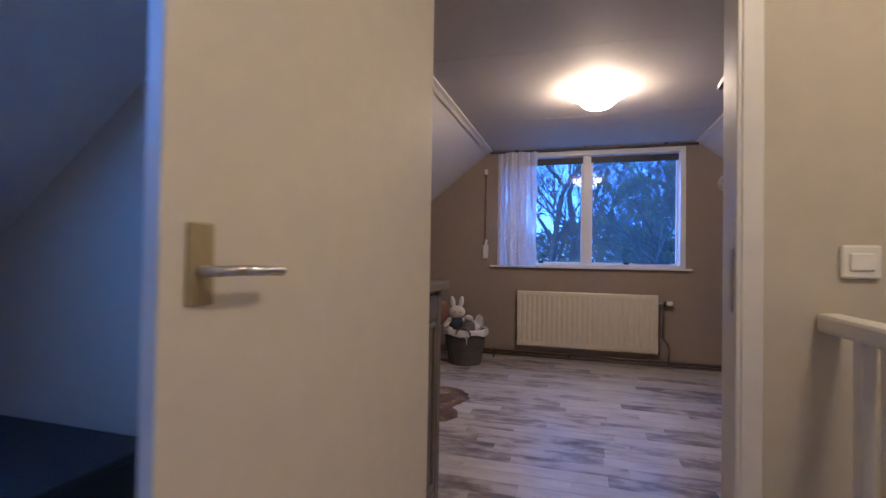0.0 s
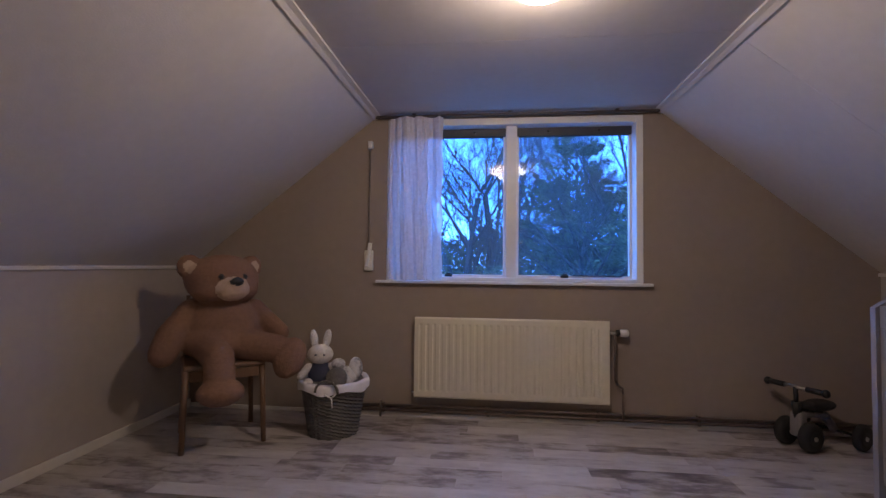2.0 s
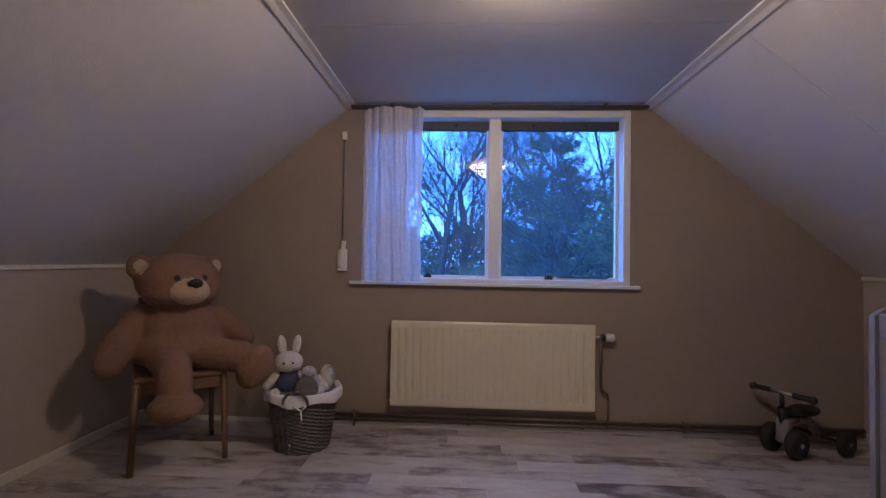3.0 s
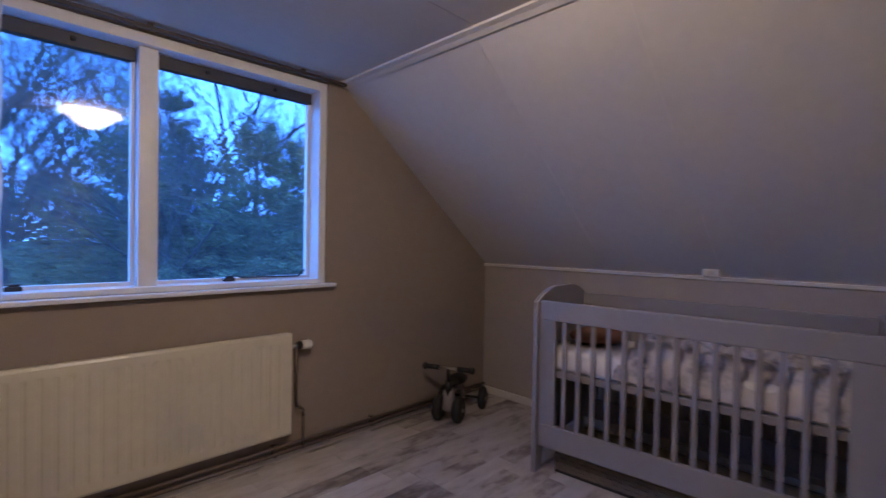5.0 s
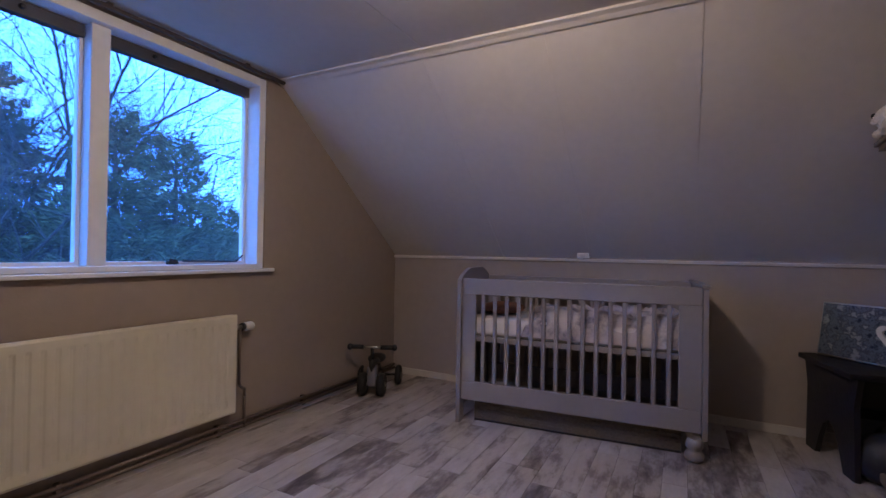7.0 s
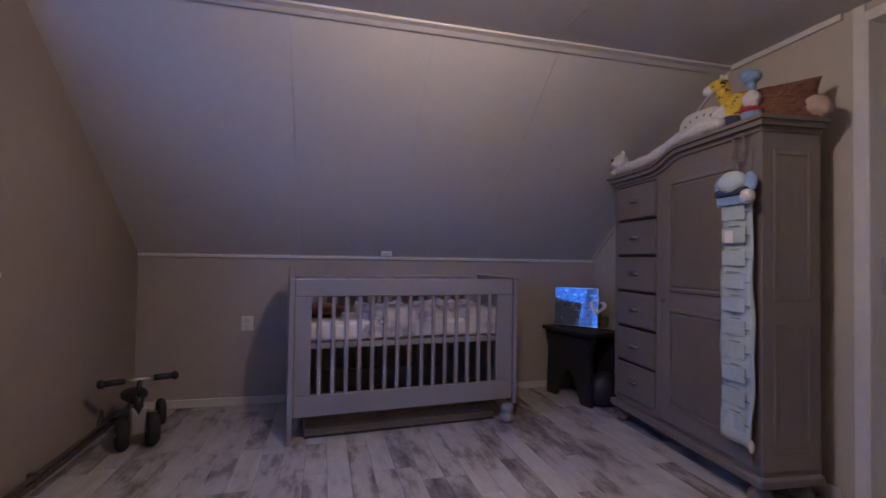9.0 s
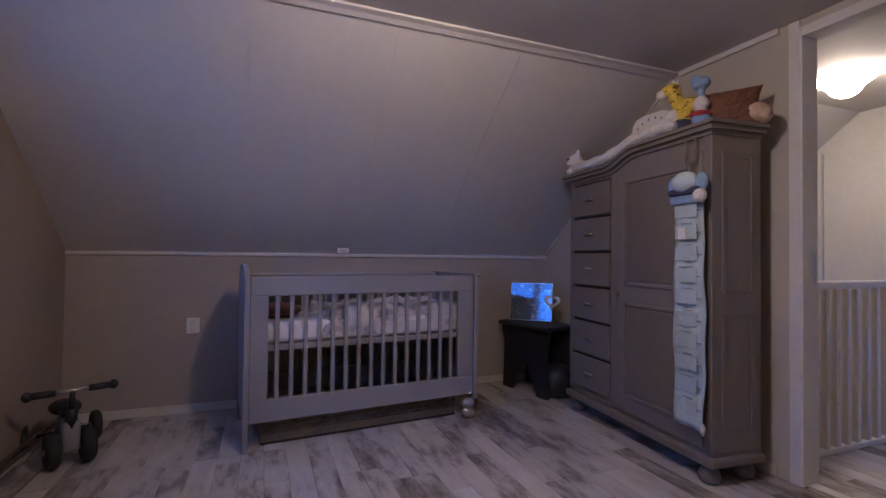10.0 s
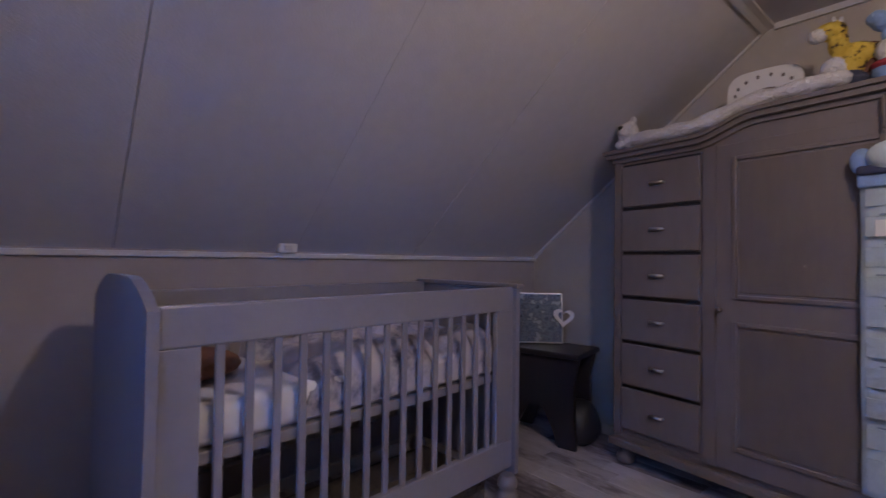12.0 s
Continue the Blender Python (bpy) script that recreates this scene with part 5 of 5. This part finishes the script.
for i in range(14):
    a = 2 * math.pi * i / 14
    part("dot", ball(bmesh.new(), (0.105 * math.cos(a), 0.0125, 0.07 + 0.048 * math.sin(a)), (0.006, 0.002, 0.006), 8), M_GREY, nb)


# ---- garden outside ----
M_GRASS = material("garden_grass", (0.045, 0.065, 0.03), 0.95, vary=0.35, scale=1.5, bump=0.6, bump_scale=8)
M_BARK = material("dark_bark", (0.055, 0.045, 0.04), 0.95, vary=0.3, scale=6, bump=0.6, bump_scale=20)
M_TWIG = material("bare_twigs", (0.07, 0.058, 0.052), 0.95, vary=0.3)
M_NEEDLE = ramp_material("conifer_sprays", [(0.2, (0.04, 0.045, 0.028)), (0.5, (0.115, 0.122, 0.066)), (0.8, (0.24, 0.235, 0.10))], 0.9, 1.5, (1, 1, 1), 0.5, 0.0, True)
GZ = -2.75
structure(link("ground", boxed(-300, 300, -300, 300, GZ - 0.1, GZ), M_GRASS), "dark grass of the garden at dusk")


def stick(verts, faces, a, b, r0, r1, seg):
    d = (b - a).normalized()
    u = d.cross(Vector((0.31, 0.17, 0.93))).normalized()
    v = d.cross(u)
    s = len(verts)
    for p, r in ((a, r0), (b, r1)):
        for i in range(seg):
            t = 2 * math.pi * i / seg
            verts.append(p + u * (r * math.cos(t)) + v * (r * math.sin(t)))
    for i in range(seg):
        j = (i + 1) % seg
        faces.append((s + i, s + j, s + seg + j, s + seg + i))


def mesh_of(name, verts, faces, mat, parent, smooth=False):
    me = bpy.data.meshes.new(name)
    me.from_pydata([tuple(v) for v in verts], [], faces)
    me.materials.append(mat)
    ob = new(name, me)
    ob.parent = parent
    return ob


def bare_tree(x, y, height, seed, spread=0.55):
    rnd = random.Random(seed)
    t = thing("bare_tree", pose(x, y, GZ), "leafless tree with many thin branches against the dusk sky", "tree", "bare trees in the garden")
    tv, tf, bv, bf = [], [], [], []

    def grow(p, d, length, r, level):
        steps = 4 if level < 2 else 2
        for k in range(steps):
            q = p + d * (length / steps)
            r1 = r * (0.86 if level else 0.9)
            if level < 2:
                stick(tv, tf, p, q, r, r1, 7)
            else:
                stick(bv, bf, p, q, r, r1, 3)
            p, r = q, r1
            d = (d + Vector((rnd.uniform(-1, 1), rnd.uniform(-1, 1), rnd.uniform(-0.2, 0.5))) * 0.13).normalized()
            if level < 5 and (k > 0 or level):
                for _ in range(3 if level in (0, 2, 3) else 2):
                    a = rnd.uniform(0, 2 * math.pi)
                    side = (d.orthogonal().normalized() * math.cos(a) + d.cross(d.orthogonal().normalized()) * math.sin(a))
                    nd = (d * rnd.uniform(0.55, 0.95) + side * rnd.uniform(0.4, 0.9) * spread * 1.6 + Vector((0, 0, 0.18))).normalized()
                    if level < 4 or rnd.random() < 0.75:
                        grow(p, nd, length * rnd.uniform(0.45, 0.66), r * rnd.uniform(0.38, 0.55), level + 1)
    grow(Vector((0, 0, 0)), Vector((rnd.uniform(-0.08, 0.08), rnd.uniform(-0.08, 0.08), 1)).normalized(), height * 0.62, height * 0.0135, 0)
    mesh_of("trunk", tv, tf, M_BARK, t)
    mesh_of("twigs", bv, bf, M_TWIG, t)


def conifer(x, y, height, radius, seed, n=7000, label="dense dark green conifer in the garden"):
    t = thing("conifer", pose(x, y, GZ), label, "tree", "conifers in the garden")
    part("trunk", rod(bmesh.new(), (0, 0, 0), (0, 0, height * 0.92), 0.14, 0.02), M_BARK, t)
    core = bmesh.new()
    lathe(core, [(radius * 0.34 * (1 - q) ** 0.8 + 0.01, height * (0.01 + 0.74 * q)) for q in (0, 0.06, 0.15, 0.25, 0.35, 0.45, 0.55, 0.65, 0.75, 0.85, 0.95)], seg=36)
    for cv in core.verts:
        cv.co += cv.normal * 0.18 * noise.noise(cv.co * 2.5 + Vector((seed, 0, 0)))
    part("inner_crown", core, M_NEEDLE, t)
    crown_of(t, seed, n, height, radius)


def sprays(p, d, l, w, gen):
    """Small pointed leaf sprays: four corners for each point p, along d."""
    k = len(p)
    sd = np.cross(d, gen.normal(size=(k, 3)))
    sd /= np.linalg.norm(sd, axis=1, keepdims=True) + 1e-9
    mid = p + d * (l * 0.5)[:, None]
    v = np.stack((p, mid + sd * w[:, None], p + d * l[:, None], mid - sd * w[:, None]), 1).reshape(-1, 3)
    return v, np.arange(4 * k).reshape(-1, 4)


def crown_of(t, seed, n, height, radius):
    """Tiers of drooping boughs, each a fan of small sprays that turns up at its tip."""
    gen = np.random.default_rng(seed)
    n *= 6
    k = 260
    bh = gen.random(k) ** 1.15 * 0.97
    ba = gen.uniform(0, 2 * np.pi, k)
    bl = radius * ((1 - bh) ** 0.8 * (0.6 + 0.4 * np.minimum(1, bh / 0.12 + 0.4)) * gen.uniform(0.62, 1.2, k) + 0.05)
    up = gen.uniform(0.05, 0.5, k)
    wide = gen.uniform(0.14, 0.34, k)
    i = gen.choice(k, n, p=bl / bl.sum())
    s = 1 - gen.random(n) ** 1.3 * 0.85
    L = bl[i]
    side = gen.normal(0, 1, n) * wide[i] * (1.08 - s * 0.8) * np.sqrt(L)
    r = L * s
    z = height * bh[i] + L * (up[i] * s ** 2 * 1.3 - 0.22 * s) + gen.normal(0, 0.05, n)
    ca, sa = np.cos(ba[i]), np.sin(ba[i])
    p = np.stack((r * ca - side * sa, r * sa + side * ca, np.maximum(z, 0.05)), 1)
    fan = np.sign(side) * 0.7
    d = np.stack((ca - fan * sa, sa + fan * ca, up[i] * 1.2 + gen.normal(0, 0.25, n)), 1) + gen.normal(0, 0.3, (n, 3))
    d /= np.linalg.norm(d, axis=1, keepdims=True)
    v, f = sprays(p, d, gen.uniform(0.07, 0.18, n), gen.uniform(0.006, 0.014, n), gen)
    me = bpy.data.meshes.new("crown")
    me.from_pydata(v.tolist(), [], f.tolist())
    me.materials.append(M_NEEDLE)
    ob = new("crown", me)
    ob.parent = t


conifer(2.3, 13.6, 7.3, 3.1, 1, 26000)
conifer(4.0, 10.6, 6.0, 1.7, 2, 11000, "dark green conifer with a ragged top near the window")
conifer(3.25, 11.0, 6.3, 1.8, 4, 10000, "tall dark conifer close behind its neighbour")
conifer(5.1, 10.9, 5.0, 1.6, 5, 9000, "lower spreading conifer at the garden edge")
for tx, ty, th, sd, sp in ((-0.75, 15.5, 9.5, 11, 0.6), (0.05, 17.5, 10.0, 12, 0.5), (-2.2, 17, 9.5, 13, 0.6), (-0.3, 21, 10, 23, 0.6), (4.6, 19, 9.5, 24, 0.6), (2.9, 16.8, 9.8, 14, 0.6), (3.0, 12.9, 8.2, 15, 0.75), (2.55, 12.3, 6.6, 31, 0.9), (3.3, 13.4, 7.0, 32, 0.85), (7.2, 14.8, 7.2, 16, 0.6), (8.6, 18.5, 8.5, 18, 0.6), (1.0, 22, 10.5, 17, 0.6)):
    bare_tree(tx, ty, th, sd, sp)


def hedge():
    gen = np.random.default_rng(21)
    n = 60000
    x = gen.uniform(-8, 16, n)
    top = np.array([5.3 - 0.05 * u + 0.9 * noise.noise((u * 0.35, 0, 0)) + 0.6 * noise.noise((u * 1.3, 2, 0)) for u in x])
    p = np.stack((x, 22 + gen.normal(0, 0.6, n), GZ + top * gen.random(n) ** 0.7), 1)
    d = gen.normal(0, 1, (n, 3)) + np.array([0, -0.4, 0.5])
    d /= np.linalg.norm(d, axis=1, keepdims=True)
    v, f = sprays(p, d, gen.uniform(0.15, 0.45, n), gen.uniform(0.015, 0.05, n), gen)
    me = bpy.data.meshes.new("hedge")
    me.from_pydata(v.tolist(), [], f.tolist())
    me.materials.append(M_NEEDLE)
    tagged(new("hedge", me), "dark overgrown hedge along the garden end", "hedge", kind="stuff")


hedge()


# ---- floor of planks ----
structure(link("floor_base", boxed(XL - 0.1, XR + 0.1, YB - 0.1, YG + 0.1, FL - 0.06, FL - 0.004), M_JOINT), "dark floor base under the planks")
structure(link("floor_base_landing", boxed(XL - 0.1, 0.9, YE - 0.1, YB - 0.1, FL - 0.06, FL - 0.004), M_JOINT), "dark floor base of the landing")
floor = structure(new("floor"), "whitewashed grey-brown laminate planks in strips")
PLANKS = {}


def plank(l, w):
    key = (round(l, 2), w)
    if key not in PLANKS:
        bm = boxed(0, key[0], 0, w, -0.01, 0, bevel=0.0012, seg=1)
        me = bpy.data.meshes.new("plank")
        bm.to_mesh(me)
        bm.free()
        me.materials.append(M_FLOOR)
        PLANKS[key] = me
    return PLANKS[key]


def lay(x0, x1, y0, y1, w=0.118):
    y = y0
    rnd = random.Random(5)
    while y < y1 - 0.005:
        x = x0
        ww = min(w, y1 - y)
        first = True
        while x < x1 - 0.004:
            l = rnd.choice((0.4, 0.5, 0.62, 0.75, 0.9)) if not first else rnd.choice((0.2, 0.35, 0.5, 0.7))
            l = min(l, x1 - x)
            first = False
            ob = new("plank", plank(l - 0.0015, round(ww - 0.0015, 4)))
            ob.parent = floor
            ob.location = (x, y, FL + rnd.uniform(-0.0006, 0.0004))
            x += l
        y += ww


lay(XL, XR, YB, YG)
lay(-1.0, 0.9, YE, YP)
lay(DX0, DX1, YP, YB)
